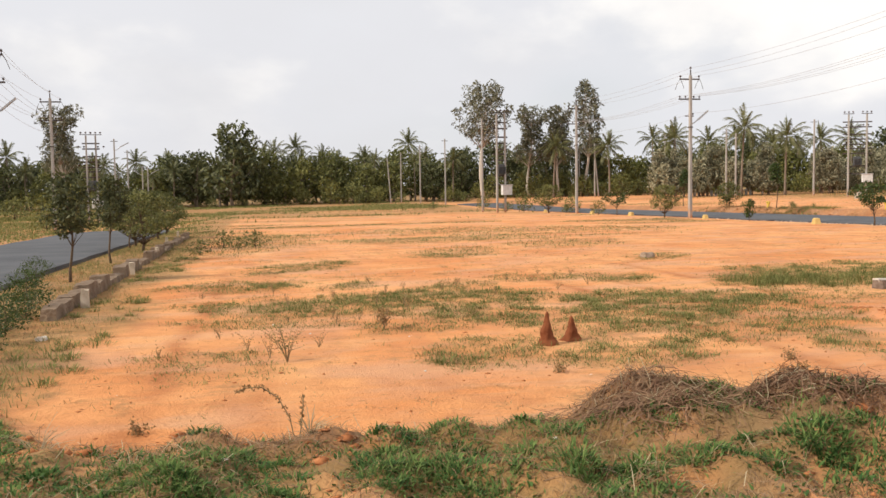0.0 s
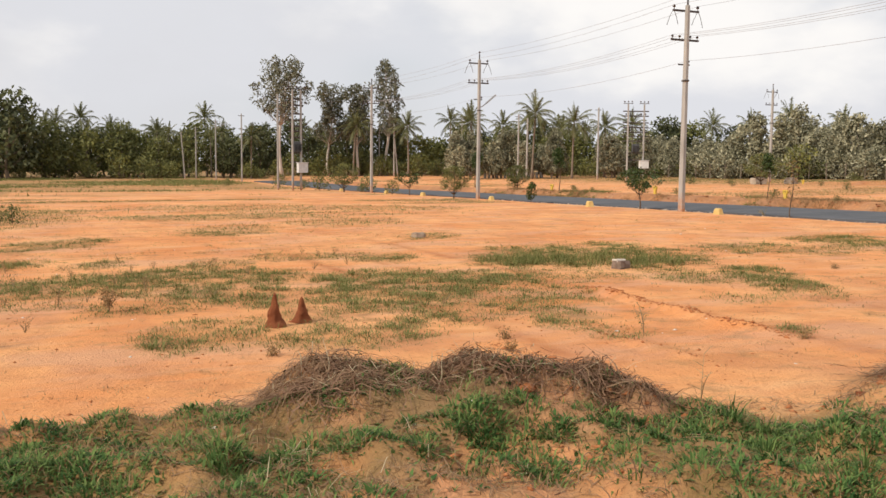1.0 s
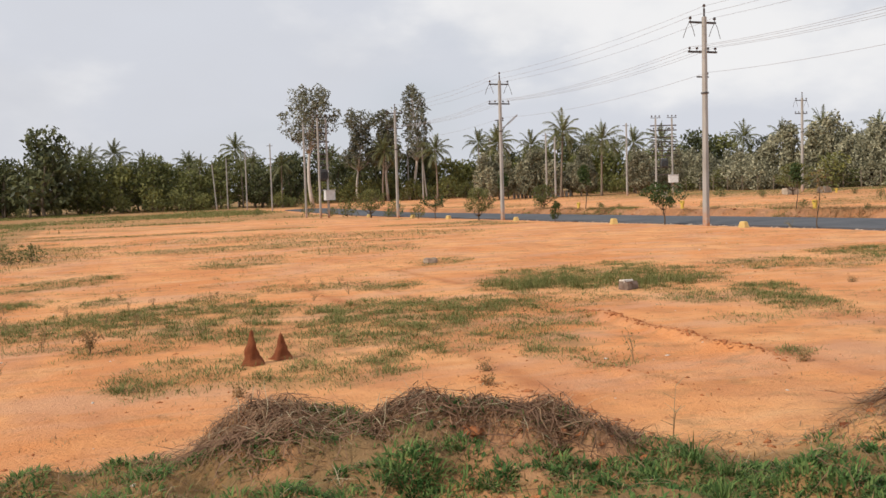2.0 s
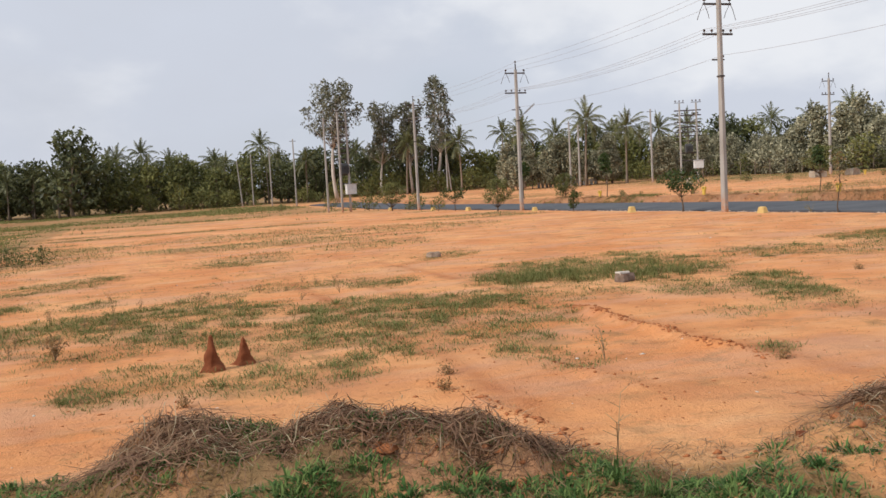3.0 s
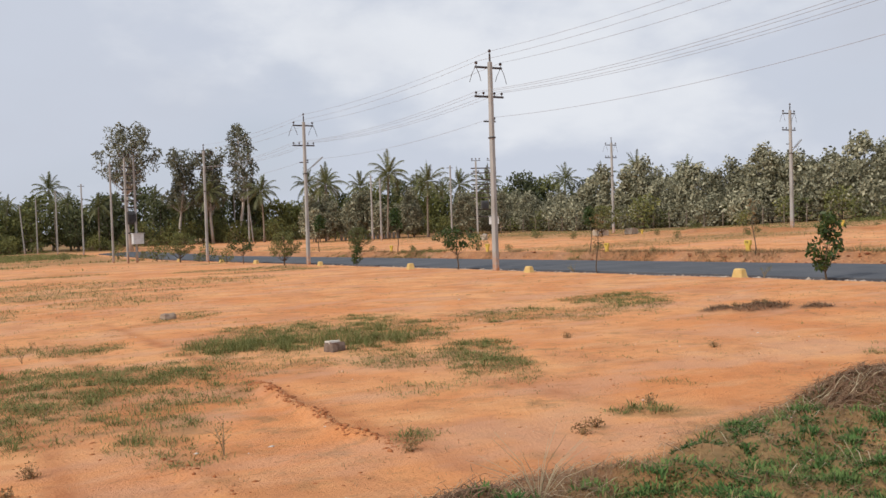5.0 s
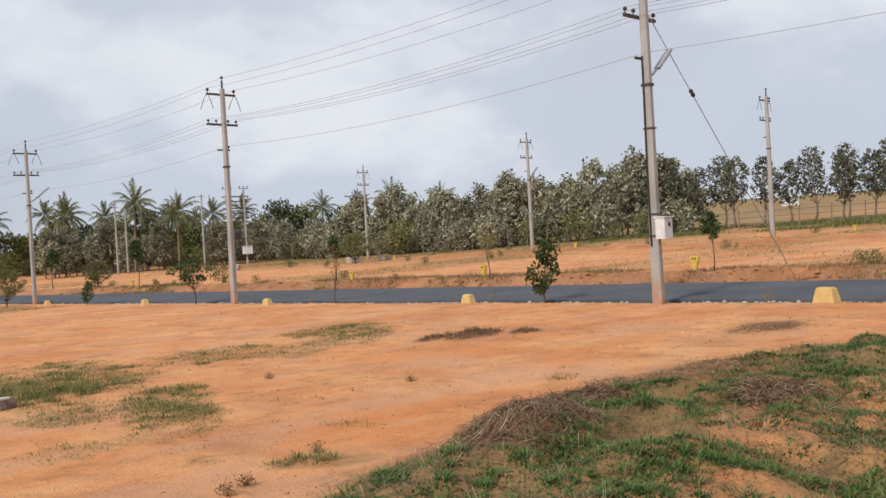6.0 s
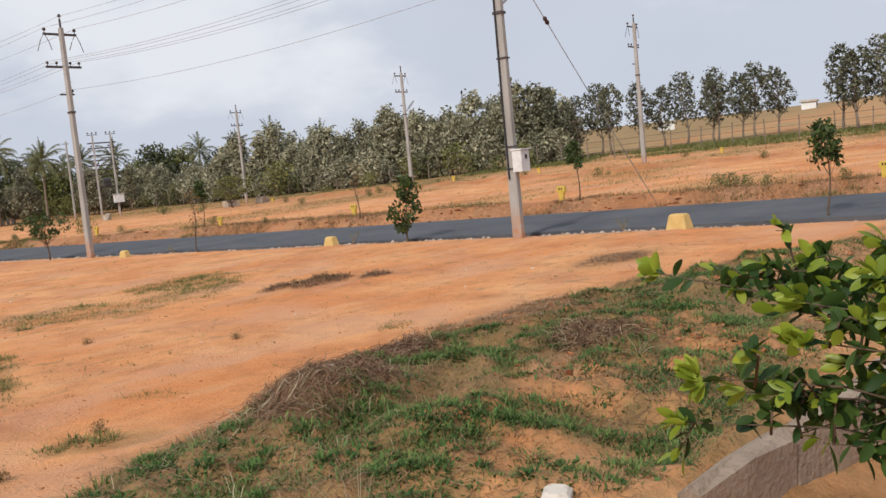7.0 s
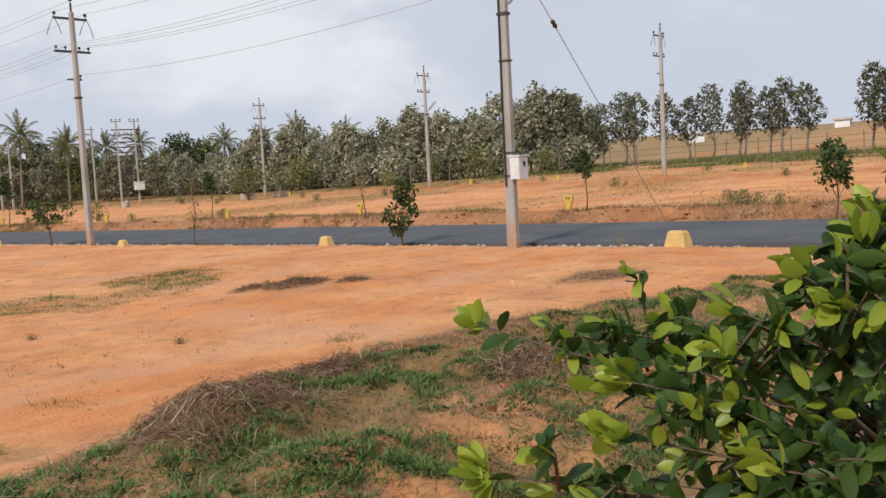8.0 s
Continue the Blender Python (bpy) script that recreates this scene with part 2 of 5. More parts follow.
# grey-green leaves; the cream end paints sunlit highlights into single leaves
PLANTLEAF = make_leaf("plantation_leaf", (0.045, 0.05, 0.022), (0.60, 0.56, 0.38), 0.25, 0.55)
ROWLEAF = make_leaf("row_tree_leaf", (0.03, 0.038, 0.02), (0.24, 0.235, 0.15), 0.2, 0.55)
SAPLEAF = make_leaf("sapling_leaf", (0.03, 0.055, 0.014), (0.09, 0.125, 0.03), 0.3, 0.5)
BUSHLEAF = make_leaf("glossy_leaf", (0.016, 0.042, 0.010), (0.075, 0.13, 0.024), 0.25, 0.5, 0.25, per_object=0.0)
YOUNGLEAF = make_leaf("young_leaf", (0.17, 0.25, 0.02), (0.36, 0.42, 0.045), 0.4, 0.4, 0.4, per_object=0.0)
HERB = make_leaf("dry_herb_leaf", (0.20, 0.12, 0.05), (0.36, 0.23, 0.10), 0.25, 0.7, per_object=0.0)


# ---- geometry helpers ----
class Geo:
    """Gathers vertices and faces for one mesh."""

    def __init__(self):
        self.v, self.f = [], []

    def add(self, verts, faces):
        o = len(self.v)
        self.v.extend(tuple(p) for p in verts)
        self.f.extend(tuple(i + o for i in f) for f in faces)
        return self

    def box(self, c, s, taper=1.0, bevel=0.0, m=None, taper_y=None):
        """A box with its middle at c, its top face scaled by taper, and cut vertical and top edges."""
        ty = taper if taper_y is None else taper_y
        hx, hy, hz = s[0] / 2, s[1] / 2, s[2] / 2
        b = min(bevel, hx * 0.6, hy * 0.6, hz * 0.6)
        rings = []
        for z, k, ky, inset in ((-hz, 1, 1, 0), (hz - b, taper, ty, 0), (hz, taper, ty, b)) if b else ((-hz, 1, 1, 0), (hz, taper, ty, 0)):
            x, y = hx * k - inset, hy * ky - inset
            if b:
                rings.append([(x - b, y, z), (x, y - b, z), (x, -y + b, z), (x - b, -y, z), (-x + b, -y, z), (-x, -y + b, z), (-x, y - b, z), (-x + b, y, z)])
            else:
                rings.append([(x, y, z), (x, -y, z), (-x, -y, z), (-x, y, z)])
        n = len(rings[0])
        verts = [Vector(p) for r in rings for p in r]
        faces = [tuple(range(n)), tuple(reversed(range((len(rings) - 1) * n, len(rings) * n)))]
        for r in range(len(rings) - 1):
            for i in range(n):
                j = (i + 1) % n
                faces.append((r * n + i, (r + 1) * n + i, (r + 1) * n + j, r * n + j))
        if m is not None:
            verts = [m @ p for p in verts]
        return self.add([p + Vector(c) for p in verts], faces)

    def tube(self, pts, radii, n=6):
        """A tapering tube along the points."""
        pts = [Vector(p) for p in pts]
        if isinstance(radii, (int, float)):
            radii = [radii] * len(pts)
        verts, faces = [], []
        for i, p in enumerate(pts):
            d = (pts[min(i + 1, len(pts) - 1)] - pts[max(i - 1, 0)]).normalized()
            a = d.cross(Vector((0, 0, 1)) if abs(d.z) < 0.9 else Vector((1, 0, 0))).normalized()
            b = d.cross(a)
            for k in range(n):
                w = 2 * math.pi * k / n
                verts.append(p + (a * math.cos(w) + b * math.sin(w)) * radii[i])
        for i in range(len(pts) - 1):
            for k in range(n):
                j = (k + 1) % n
                faces.append((i * n + k, i * n + j, (i + 1) * n + j, (i + 1) * n + k))
        faces.append(tuple(reversed(range(n))))
        faces.append(tuple(range((len(pts) - 1) * n, len(pts) * n)))
        return self.add(verts, faces)

    def mesh(self, name, material, smooth=False):
        me = bpy.data.meshes.new(name)
        me.from_pydata(self.v, [], self.f)
        me.materials.append(material)
        if smooth:
            me.shade_smooth()
        me.update()
        return me


def part(name, geo, material, parent, label="", smooth=False):
    """Links a mesh as one object under a thing or a part."""
    me = geo if isinstance(geo, bpy.types.Mesh) else geo.mesh(name, material, smooth)
    ob = new(name, me)
    ob.parent = parent
    return tagged(ob, label)


def thing(name, at, label, category, group="", kind="", turn=0.0, lean=(0, 0)):
    ob = new(name)
    ob.empty_display_size = 0.2
    ob.matrix_basis = pose(*at, lean[0], lean[1], turn)
    return tagged(ob, label, category, group, kind)


def single(name, geo, material, label, category, group="", kind="", smooth=False):
    me = geo if isinstance(geo, bpy.types.Mesh) else geo.mesh(name, material, smooth)
    return tagged(new(name, me), label, category, group, kind)


def mesh_arrays(name, verts, faces, material, smooth=False):
    """A mesh from numpy arrays; faces all have the same number of corners."""
    me = bpy.data.meshes.new(name)
    nv, (nf, k) = len(verts), faces.shape
    me.vertices.add(nv)
    me.vertices.foreach_set("co", np.ascontiguousarray(verts, dtype=np.float32).ravel())
    me.loops.add(nf * k)
    me.loops.foreach_set("vertex_index", np.ascontiguousarray(faces, dtype=np.int32).ravel())
    me.polygons.add(nf)
    me.polygons.foreach_set("loop_start", np.arange(0, nf * k, k, dtype=np.int32))
    me.polygons.foreach_set("loop_total", np.full(nf, k, dtype=np.int32))
    me.materials.append(material)
    me.update(calc_edges=True)
    if smooth:
        me.shade_smooth()
    return me


def vnoise(x, y, scale, seed=0):
    """Smooth value noise from 0 to 1 over arrays."""
    x, y = np.asarray(x, float) * scale + seed * 17.3, np.asarray(y, float) * scale - seed * 9.1
    xi, yi = np.floor(x), np.floor(y)
    fx, fy = x - xi, y - yi
    fx, fy = fx * fx * (3 - 2 * fx), fy * fy * (3 - 2 * fy)

    def h(a, b):
        r = np.sin(a * 127.1 + b * 311.7 + seed * 74.7) * 43758.5453
        return r - np.floor(r)

    return (h(xi, yi) * (1 - fx) + h(xi + 1, yi) * fx) * (1 - fy) + (h(xi, yi + 1) * (1 - fx) + h(xi + 1, yi + 1) * fx) * fy


def fbm(x, y, scale, seed=0, octaves=4):
    total, amp, norm = 0.0, 1.0, 0.0
    for o in range(octaves):
        total = total + amp * vnoise(x, y, scale * 2 ** o, seed + o * 3)
        norm, amp = norm + amp, amp * 0.55
    return total / norm


def step(a, b, v):
    t = np.clip((np.asarray(v, float) - a) / (b - a), 0, 1)
    return t * t * (3 - 2 * t)


# ---- the lie of the land ----
EDGE_X = [-6.0, -1.6, -0.6, 0.4, 1.6, 2.6, 3.7, 4.6, 5.5, 6.4, 8.0, 9.3, 11.0, 12.4, 14.0, 16.5, 20.0, 24.0]
EDGE_Y = [9.5, 7.6, 6.2, 5.85, 5.75, 6.05, 5.75, 4.85, 4.6, 4.8, 4.95, 5.35, 5.8, 5.95, 6.2, 5.6, 4.4, 3.6]
MOUNDS = [(2.9, 5.4, 0.38, 0.46, 0.26), (3.75, 5.05, 0.55, 0.5, 0.24), (4.4, 4.7, 0.5, 0.45, 0.15), (6.9, 4.35, 0.5, 0.45, 0.13), (7.8, 4.7, 0.6, 0.4, 0.1), (10.95, 4.75, 0.75, 0.5, 0.2),
          (12.0, 5.35, 0.8, 0.45, 0.13), (0.9, 5.45, 0.5, 0.3, 0.08), (14.6, 5.4, 1.2, 0.7, 0.03), (17.2, 11.3, 0.6, 0.3, 0.12), (16.6, 11.7, 0.3, 0.2, 0.06), (17.9, 10.7, 0.3, 0.2, 0.06), (13.3, 3.9, 0.5, 0.35, 0.06), (19.3, 6.9, 0.9, 0.45, 0.05)]
# grass patches: x, y, half width, half depth, turn in degrees, thickness
PATCH_NEAR = [(5.84, 11.28, 1.26, 2.11, -30, 1.0), (6.97, 9.7, 0.47, 0.87, -30, 0.6), (10.3, 14.4, 1.67, 2.1, -32, 0.8), (6.3, 8.49, 0.35, 0.6, -29, 0.75), (5.67, 8.83, 0.3, 0.45, -29, 0.35),
              (2.67, 8.82, 0.52, 0.76, -29, 0.8), (2.51, 8.28, 0.39, 0.36, -29, 0.5), (3.87, 8.06, 0.61, 0.55, -29, 0.6), (4.54, 8.56, 0.19, 0.42, -29, 1.0), (2.78, 13.13, 1.45, 1.39, -30, 0.9)]
PATCH_MID = [(3.05, 14.35, 0.55, 1.07, -30, 0.7), (4.09, 14.09, 0.26, 0.62, -30, 0.8), (2.06, 16.22, 0.33, 0.75, -31, 0.6), (3.54, 10.84, 0.92, 0.55, -29, 0.6), (2.06, 10.97, 0.38, 0.39, -29, 0.4),
             (4.34, 9.72, 0.49, 0.79, -29, 0.45), (6.79, 15.44, 0.45, 0.62, -31, 0.6), (6.21, 7.26, 0.31, 0.35, -29, 0.35), (1.26, 12.95, 1.56, 0.8, -22, 0.8), (0.18, 16.75, 1.03, 0.88, -24, 0.6)]
PATCH_EAST = [(11.03, 10.8, 0.5, 0.86, -31, 0.8), (10.53, 9.62, 0.38, 0.72, -30, 0.95), (9.97, 11.0, 0.49, 0.81, -31, 0.5), (10.33, 8.89, 0.42, 0.64, -30, 0.35), (17.31, 15.14, 0.8, 2.0, -40, 0.6), (14.68, 13.61, 0.64, 0.94, -32, 0.5),
              (14.05, 14.34, 0.9, 1.0, -40, 0.45), (7.84, 6.68, 0.13, 0.22, -29, 0.8), (8.27, 5.57, 0.14, 0.16, -29, 0.6), (14.13, 6.94, 0.2, 0.23, -55, 0.5), (10.0, 6.15, 0.4, 0.22, -45, 1.0), (11.09, 7.05, 0.29, 0.12, -52, 0.3), (9.15, 6.03, 0.08, 0.1, -50, 0.9)]
PATCH_FAR = [(5.77, 25.05, 0.86, 1.46, -34, 0.6), (9.4, 27.2, 1.5, 1.85, -35, 0.6), (8.49, 39.25, 4.54, 3.57, -38, 0.5), (9.58, 20.05, 0.53, 0.91, -33, 0.4), (1.33, 20.79, 0.82, 1.7, -27, 0.45), (-0.87, 28.22, 1.54, 4.8, -31, 0.6),
             (5.38, 23.63, 0.94, 1.16, -31, 0.5), (13.53, 37.25, 3.92, 2.44, -44, 0.5), (0.5, 36.0, 2.0, 4.0, 0, 0.6)]


def bank(x, y):
    """How far a place lies behind the ragged edge of the grassy verge, in metres."""
    e = np.interp(x, EDGE_X, EDGE_Y) + (fbm(x, y, 1.4, 5, 3) - 0.5) * 0.7
    return e - y


def height(x, y):
    x, y = np.asarray(x, float), np.asarray(y, float)
    yc, xc = np.clip(y, -10, 80), np.clip(x, -40, 80)
    z = -0.02 - 0.0125 * (yc - 8) + 0.006 * (xc - 10)
    z = z + step(30.0, 30.7, x + (fbm(x, y, 0.8, 15, 3) - 0.5) * 0.9) * 0.30 + np.clip(x - 31, 0, 60) * 0.011
    z = z + np.clip(x - 50, 0, 40) * 0.016 * (1 - step(35, 65, y)) 
    z = z + np.clip(x - 82, 0, 150) * 0.045 * (1 - step(0.55, 0.95, y / np.maximum(x, 30)))
    near = (1 - step(45, 70, np.abs(y - 15))) * (1 - step(30, 60, np.abs(x - 10)))
    z = z + near * ((fbm(x, y, 0.35, 1, 3) - 0.5) * 0.03 + (fbm(x, y, 2.5, 2, 3) - 0.5) * 0.028)
    b = bank(x, y)
    z = z + step(0.0, 1.1, b) * 0.13 * (1 - step(8, 9.5, x) * (1 - step(2.2, 4.2, y))) + step(0.1, 0.6, b) * (1 - step(4.0, 5.0, b)) * ((fbm(x, y, 1.6, 8, 4) - 0.45) * 0.16 + (fbm(x, y, 3.4, 28, 2) - 0.5) * 0.09)
    for mx, my, rx, ry, h in MOUNDS:
        z = z + h * np.exp(-(((x - mx) / rx) ** 2 + ((y - my) / ry) ** 2) * 1.0) * (0.8 + 0.4 * fbm(x, y, 4.0, 4, 3))
    for rx, y0, y1, h in ((7.65, 6.4, 10.6, 0.07), (5.1, 4.8, 7.0, 0.045), (6.2, 5.6, 8.0, 0.03)):
        wob = rx + (fbm(y, y * 0, 0.5, 9, 3) - 0.5) * 0.6
        z = z + h * np.exp(-((x - wob) / 0.09) ** 2) * step(y0, y0 + 0.8, y) * (1 - step(y1 - 0.8, y1, y)) * (0.3 + 1.2 * fbm(x, y, 3.0, 12, 2))
    ridge = 50.2 + 0.09 * (y - 20) + (fbm(x, y, 0.35, 17, 3) - 0.5) * 3.0
    z = z + 0.30 * np.exp(-((x - ridge) / 0.9) ** 2) * step(2, 8, y) * (1 - step(46, 58, y)) * (0.4 + 1.0 * fbm(x, y, 0.5, 27, 3))
    z = z + step(0.1, 0.5, b) * step(2.0, 2.4, y) * (1 - step(21, 23, x)) * ((fbm(x, y, 6.0, 58, 3) - 0.5) * 0.075 + np.maximum(0, fbm(x, y, 2.2, 56, 3) - 0.52) * 0.35)
    # drain behind the low wall, and the road beds
    wy = 1.84 - 0.12 * (x - 10.2)
    z = z - 0.56 * step(9.2, 9.8, x) * step(wy - 1.1, wy - 0.8, y) * (1 - step(wy - 0.14, wy - 0.02, y)) * (1 - step(19, 20, x))
    z = z - 0.10 * step(-10.2, -9.2, x) * (1 - step(-4.5, -3.6, x))
    z = z - 0.10 * step(23.4, 24.2, x) * (1 - step(29.4, 30.2, x))
    return z


def gz(x, y):
    return float(height(np.array([x]), np.array([y]))[0])


def patches(x, y):
    m = np.zeros_like(x)
    ragged = (fbm(x, y, 1.3, 21, 4) - 0.5) * 2.6 + (fbm(x, y, 4.5, 23, 3) - 0.5) * 1.6
    for px, py, rx, ry, turn, k in PATCH_NEAR + PATCH_MID + PATCH_EAST + PATCH_FAR:
        c, w = math.cos(math.radians(turn)), math.sin(math.radians(turn))
        u, v = (x - px) * c + (y - py) * w, (y - py) * c - (x - px) * w
        d = (u / rx) ** 2 + (v / ry) ** 2
        m = np.maximum(m, k * (1 - step(0.55, 2.1, d + ragged)) * (d < 3.6))
    far = step(0.56, 0.66, fbm(x * 0.35, y, 0.22, 31, 3)) * step(22, 34, y) * step(-2, 0, x) * (1 - step(21.5, 22.8, x))
    thin = step(0.54, 0.64, fbm(x * 0.6, y, 0.9, 33, 4)) * step(-1.2, 0, x) * (1 - step(8, 11, x)) * step(7.5, 9, y) * (1 - step(15, 19, y)) * 0.35
    return np.maximum.reduce([m * (0.35 + 0.65 * step(0.32, 0.55, fbm(x, y, 3.4, 35, 3))), far * 0.7, thin])


def green_mask(x, y):
    """Where the verge is thickly grown: 0 to 1."""
    thick = 0.10 * np.exp(-((x - 2.0) / 1.9) ** 2) + 0.07 * np.exp(-((x - 7.5) / 1.2) ** 2) + 0.06 * np.exp(-((x - 10.5) / 1.0) ** 2 - ((y - 4.0) / 0.8) ** 2) + 0.12 * np.exp(-((x - 11.7) / 1.0) ** 2 - ((y - 3.6) / 0.7) ** 2) + 0.16 * np.exp(-((x - 4.3) / 1.5) ** 2 - ((y - 3.9) / 0.8) ** 2)
    return step(0.42, 0.55, fbm(x, y, 0.9, 41, 4) + thick - 0.03)


# ---- ground ----
def lines(*spans):
    out = []
    for a, b, n in spans:
        out.extend(np.linspace(a, b, n, endpoint=False))
    return np.array(out + [spans[-1][1]])


gx = lines((-1600, -300, 6), (-300, -60, 12), (-60, -10, 25), (-10, -2, 20), (-2, 17, 290), (17, 20, 24), (20, 34, 50), (34, 90, 45), (90, 300, 16), (300, 1600, 6))
gy = lines((-1600, -200, 6), (-200, -20, 14), (-20, 2, 24), (2, 7.4, 100), (7.4, 16, 84), (16, 40, 70), (40, 120, 50), (120, 300, 16), (300, 1800, 6))
GX, GY = np.meshgrid(gx, gy)
fx, fy = GX.ravel(), GY.ravel()
gverts = np.stack([fx, fy, height(fx, fy)], 1)
nx, ny = len(gx), len(gy)
gi = (np.arange(ny - 1)[:, None] * nx + np.arange(nx - 1)[None, :]).ravel()
ground_mesh = mesh_arrays("ground", gverts, np.stack([gi, gi + 1, gi + nx + 1, gi + nx], 1), SOIL, True)
gb = bank(fx, fy)
on_bank = step(-0.1, 0.5, gb) * step(1.3, 2.1, fy) * step(-7, -4, fx + 0 * fy) * (1 - step(22, 24, fx))
left_verge = (1 - step(-1.8, -0.9, fx + (fbm(fx, fy, 0.8, 3, 3) - 0.5) * 1.2)) * step(-4.6, -4.2, fx) * step(2, 5, fy)
far_green = step(60, 105, fy + (fbm(fx, fy, 0.1, 6, 4) - 0.5) * 70) * (1 - step(20, 24, fx)) * step(-60, -3, fx)
west = (1 - step(-10.2, -9.4, fx)) * (0.5 + 0.5 * step(0.35, 0.6, fbm(fx, fy, 0.12, 7, 3)))
east = step(31, 33, fx) * step(0.48, 0.64, fbm(fx * 0.5, fy, 0.12, 14, 4)) * 0.7 + step(42, 52, fx + (fbm(fx, fy, 0.1, 16, 3) - 0.5) * 16) * (0.45 + 0.5 * fbm(fx, fy, 0.3, 18, 4)) * (0.25 + 0.75 * step(24, 46, fy)) + step(61, 67, fx) * 0.6
woods = np.maximum(step(122, 136, fy), step(64, 70, fx) * step(30, 50, fy))
turf = np.clip(np.maximum.reduce([patches(fx, fy) * 0.5, on_bank * green_mask(fx, fy), left_verge * 0.6, far_green * 0.8, west, east * 0.6, woods]), 0, 1)
# the extra 0.2 past x = 8 is cloud shade put into the litter colour
litter = np.clip(np.maximum.reduce([patches(fx, fy) * 0.6, on_bank * (0.65 + 0.2 * step(8, 9, fx)), left_verge * 0.8, far_green * 0.4, woods]), 0, 1)
heap_shade_mask = np.maximum.reduce([np.exp(-(((fx - mx) / rx) ** 2 + ((fy - my) / ry) ** 2) * 0.9) for mx, my, rx, ry, h in MOUNDS])
# shade on the eroded red-brown road bank, painted as a dark strip
heap_shade_mask = np.maximum(heap_shade_mask, step(29.6, 29.9, fx) * (1 - step(30.7, 31.3, fx)) * (0.35 + 0.5 * fbm(fx, fy, 0.7, 19, 3)))
dry = np.clip(np.maximum(step(70, 84, fx) * (1 - step(90, 140, fy)), step(45, 60, fx) * 0.3), 0, 1)
wheel = (fbm(fy, fy * 0, 0.25, 91, 3) - 0.5) * 0.7
track = sum(k * np.exp(-((fx - x0 - wheel) / w) ** 2) for x0, w, k in ((-0.35, 0.13, 1.0), (0.55, 0.1, 0.35), (7.75, 0.12, 0.9), (5.3, 0.12, 0.9), (6.3, 0.1, 0.5), (9.9, 0.1, 0.4))) * step(5.2, 6.2, fy) * (1 - step(15, 24, fy))
ridge_x = 50.2 + 0.09 * (fy - 20) + (fbm(fx, fy, 0.35, 17, 3) - 0.5) * 3.0
track = np.maximum(track, np.exp(-((fx - ridge_x + 0.7) / 0.8) ** 2) * step(2, 8, fy) * (1 - step(46, 58, fy)))
for key, values in (("turf", turf), ("litter", litter), ("dry", dry), ("heap", np.clip(heap_shade_mask * 1.3, 0, 1)), ("track", np.clip(track, 0, 1))):
    ground_mesh.attributes.new(key, "FLOAT", "POINT").data.foreach_set("value", values.astype(np.float32))
tagged(new("ground", ground_mesh), "bare orange-red earth of levelled plots with thin grass patches", "ground", kind="structure")


def road(name, x0, x1, y0, y1, label):
    ys = np.arange(y0, y1 + 0.01, 1.0)
    g = Geo()
    n = len(ys)
    cols = np.linspace(x0, x1, 9)
    verts, faces = [], []
    for i, y in enumerate(ys):
        for j, x in enumerate(cols):
            wob = (fbm(np.array([y]), np.array([x]), 0.5, 51, 3)[0] - 0.5) * 0.25 if j in (0, 8) else 0
            base = -0.02 - 0.0125 * (min(max(y, -10), 80) - 8) + 0.006 * (x - 10)
            verts.append((x + wob, y, base + 0.05 * (1 - ((j - 4) / 4) ** 2) + 0.015))
    k = len(verts)
    verts += [(x, y, z - 0.3) for x, y, z in verts]
    for i in range(n - 1):
        for j in range(8):
            a = i * 9 + j
            faces.append((a, a + 1, a + 10, a + 9))
        for j, flip in ((0, 1), (8, 0)):
            a, b = i * 9 + j, (i + 1) * 9 + j
            faces.append((a, b, b + k, a + k) if flip else (b, a, a + k, b + k))
    return single(name, g.add(verts, faces), ASPHALT, label, "road", kind="structure")


road("road_east", 24.1, 29.5, -60, 112, "dark blue-grey asphalt layout road with crumbled edges")
road("road_west", -9.5, -4.4, -60, 52, "dark grey asphalt road beside the plots")


# ---- grass and straw ----
rng = np.random.default_rng(7)


def blades(name, xy, length, width, lean, material, label, category="grass", curl=0.5, lift=0.0, flat=0.0, far=False, heading=None, splay=None):
    """Curved blades of three segments at the given places; flat: how much they lie down."""
    n = len(xy)
    a = rng.uniform(0, 2 * np.pi, n) if heading is None else heading
    L = length * rng.uniform(0.55, 1.3, n)
    W = width * rng.uniform(0.7, 1.3, n)
    tilt = np.clip(lean * rng.uniform(0.3, 1.5, n) + flat, 0, 1.5) if splay is None else splay
    d = np.stack([np.cos(a), np.sin(a)], 1)
    s = np.stack([-np.sin(a), np.cos(a)], 1)
    base = np.stack([xy[:, 0], xy[:, 1], height(xy[:, 0], xy[:, 1]) - 0.008 + lift], 1)
    pts, cur = [base], base.copy()
    for k in range(2):
        ang = tilt + curl * k * rng.uniform(0.5, 1.4, n)
        cur = cur + np.stack([d[:, 0] * np.sin(ang), d[:, 1] * np.sin(ang), np.cos(ang)], 1) * (L / 2)[:, None]
        pts.append(cur.copy())
    side = np.concatenate([s, np.zeros((n, 1))], 1) * (W / 2)[:, None]
    if far:
        v = np.stack([pts[0] - side, pts[0] + side, pts[2]], 1).reshape(-1, 3)
        f = np.arange(n * 3).reshape(-1, 3)
    else:
        v = np.stack([pts[0] - side * 0.7, pts[0] + side * 0.7, pts[1] + side, pts[1] - side, pts[2]], 1).reshape(-1, 3)
        o = np.arange(n)[:, None] * 5
        f = np.stack([o + np.array([0, 1, 2]), o + np.array([0, 2, 3]), o + np.array([3, 2, 4])], 1).reshape(-1, 3)
    return single(name, mesh_arrays(name, v, f, material), material, label, category, kind="stuff")


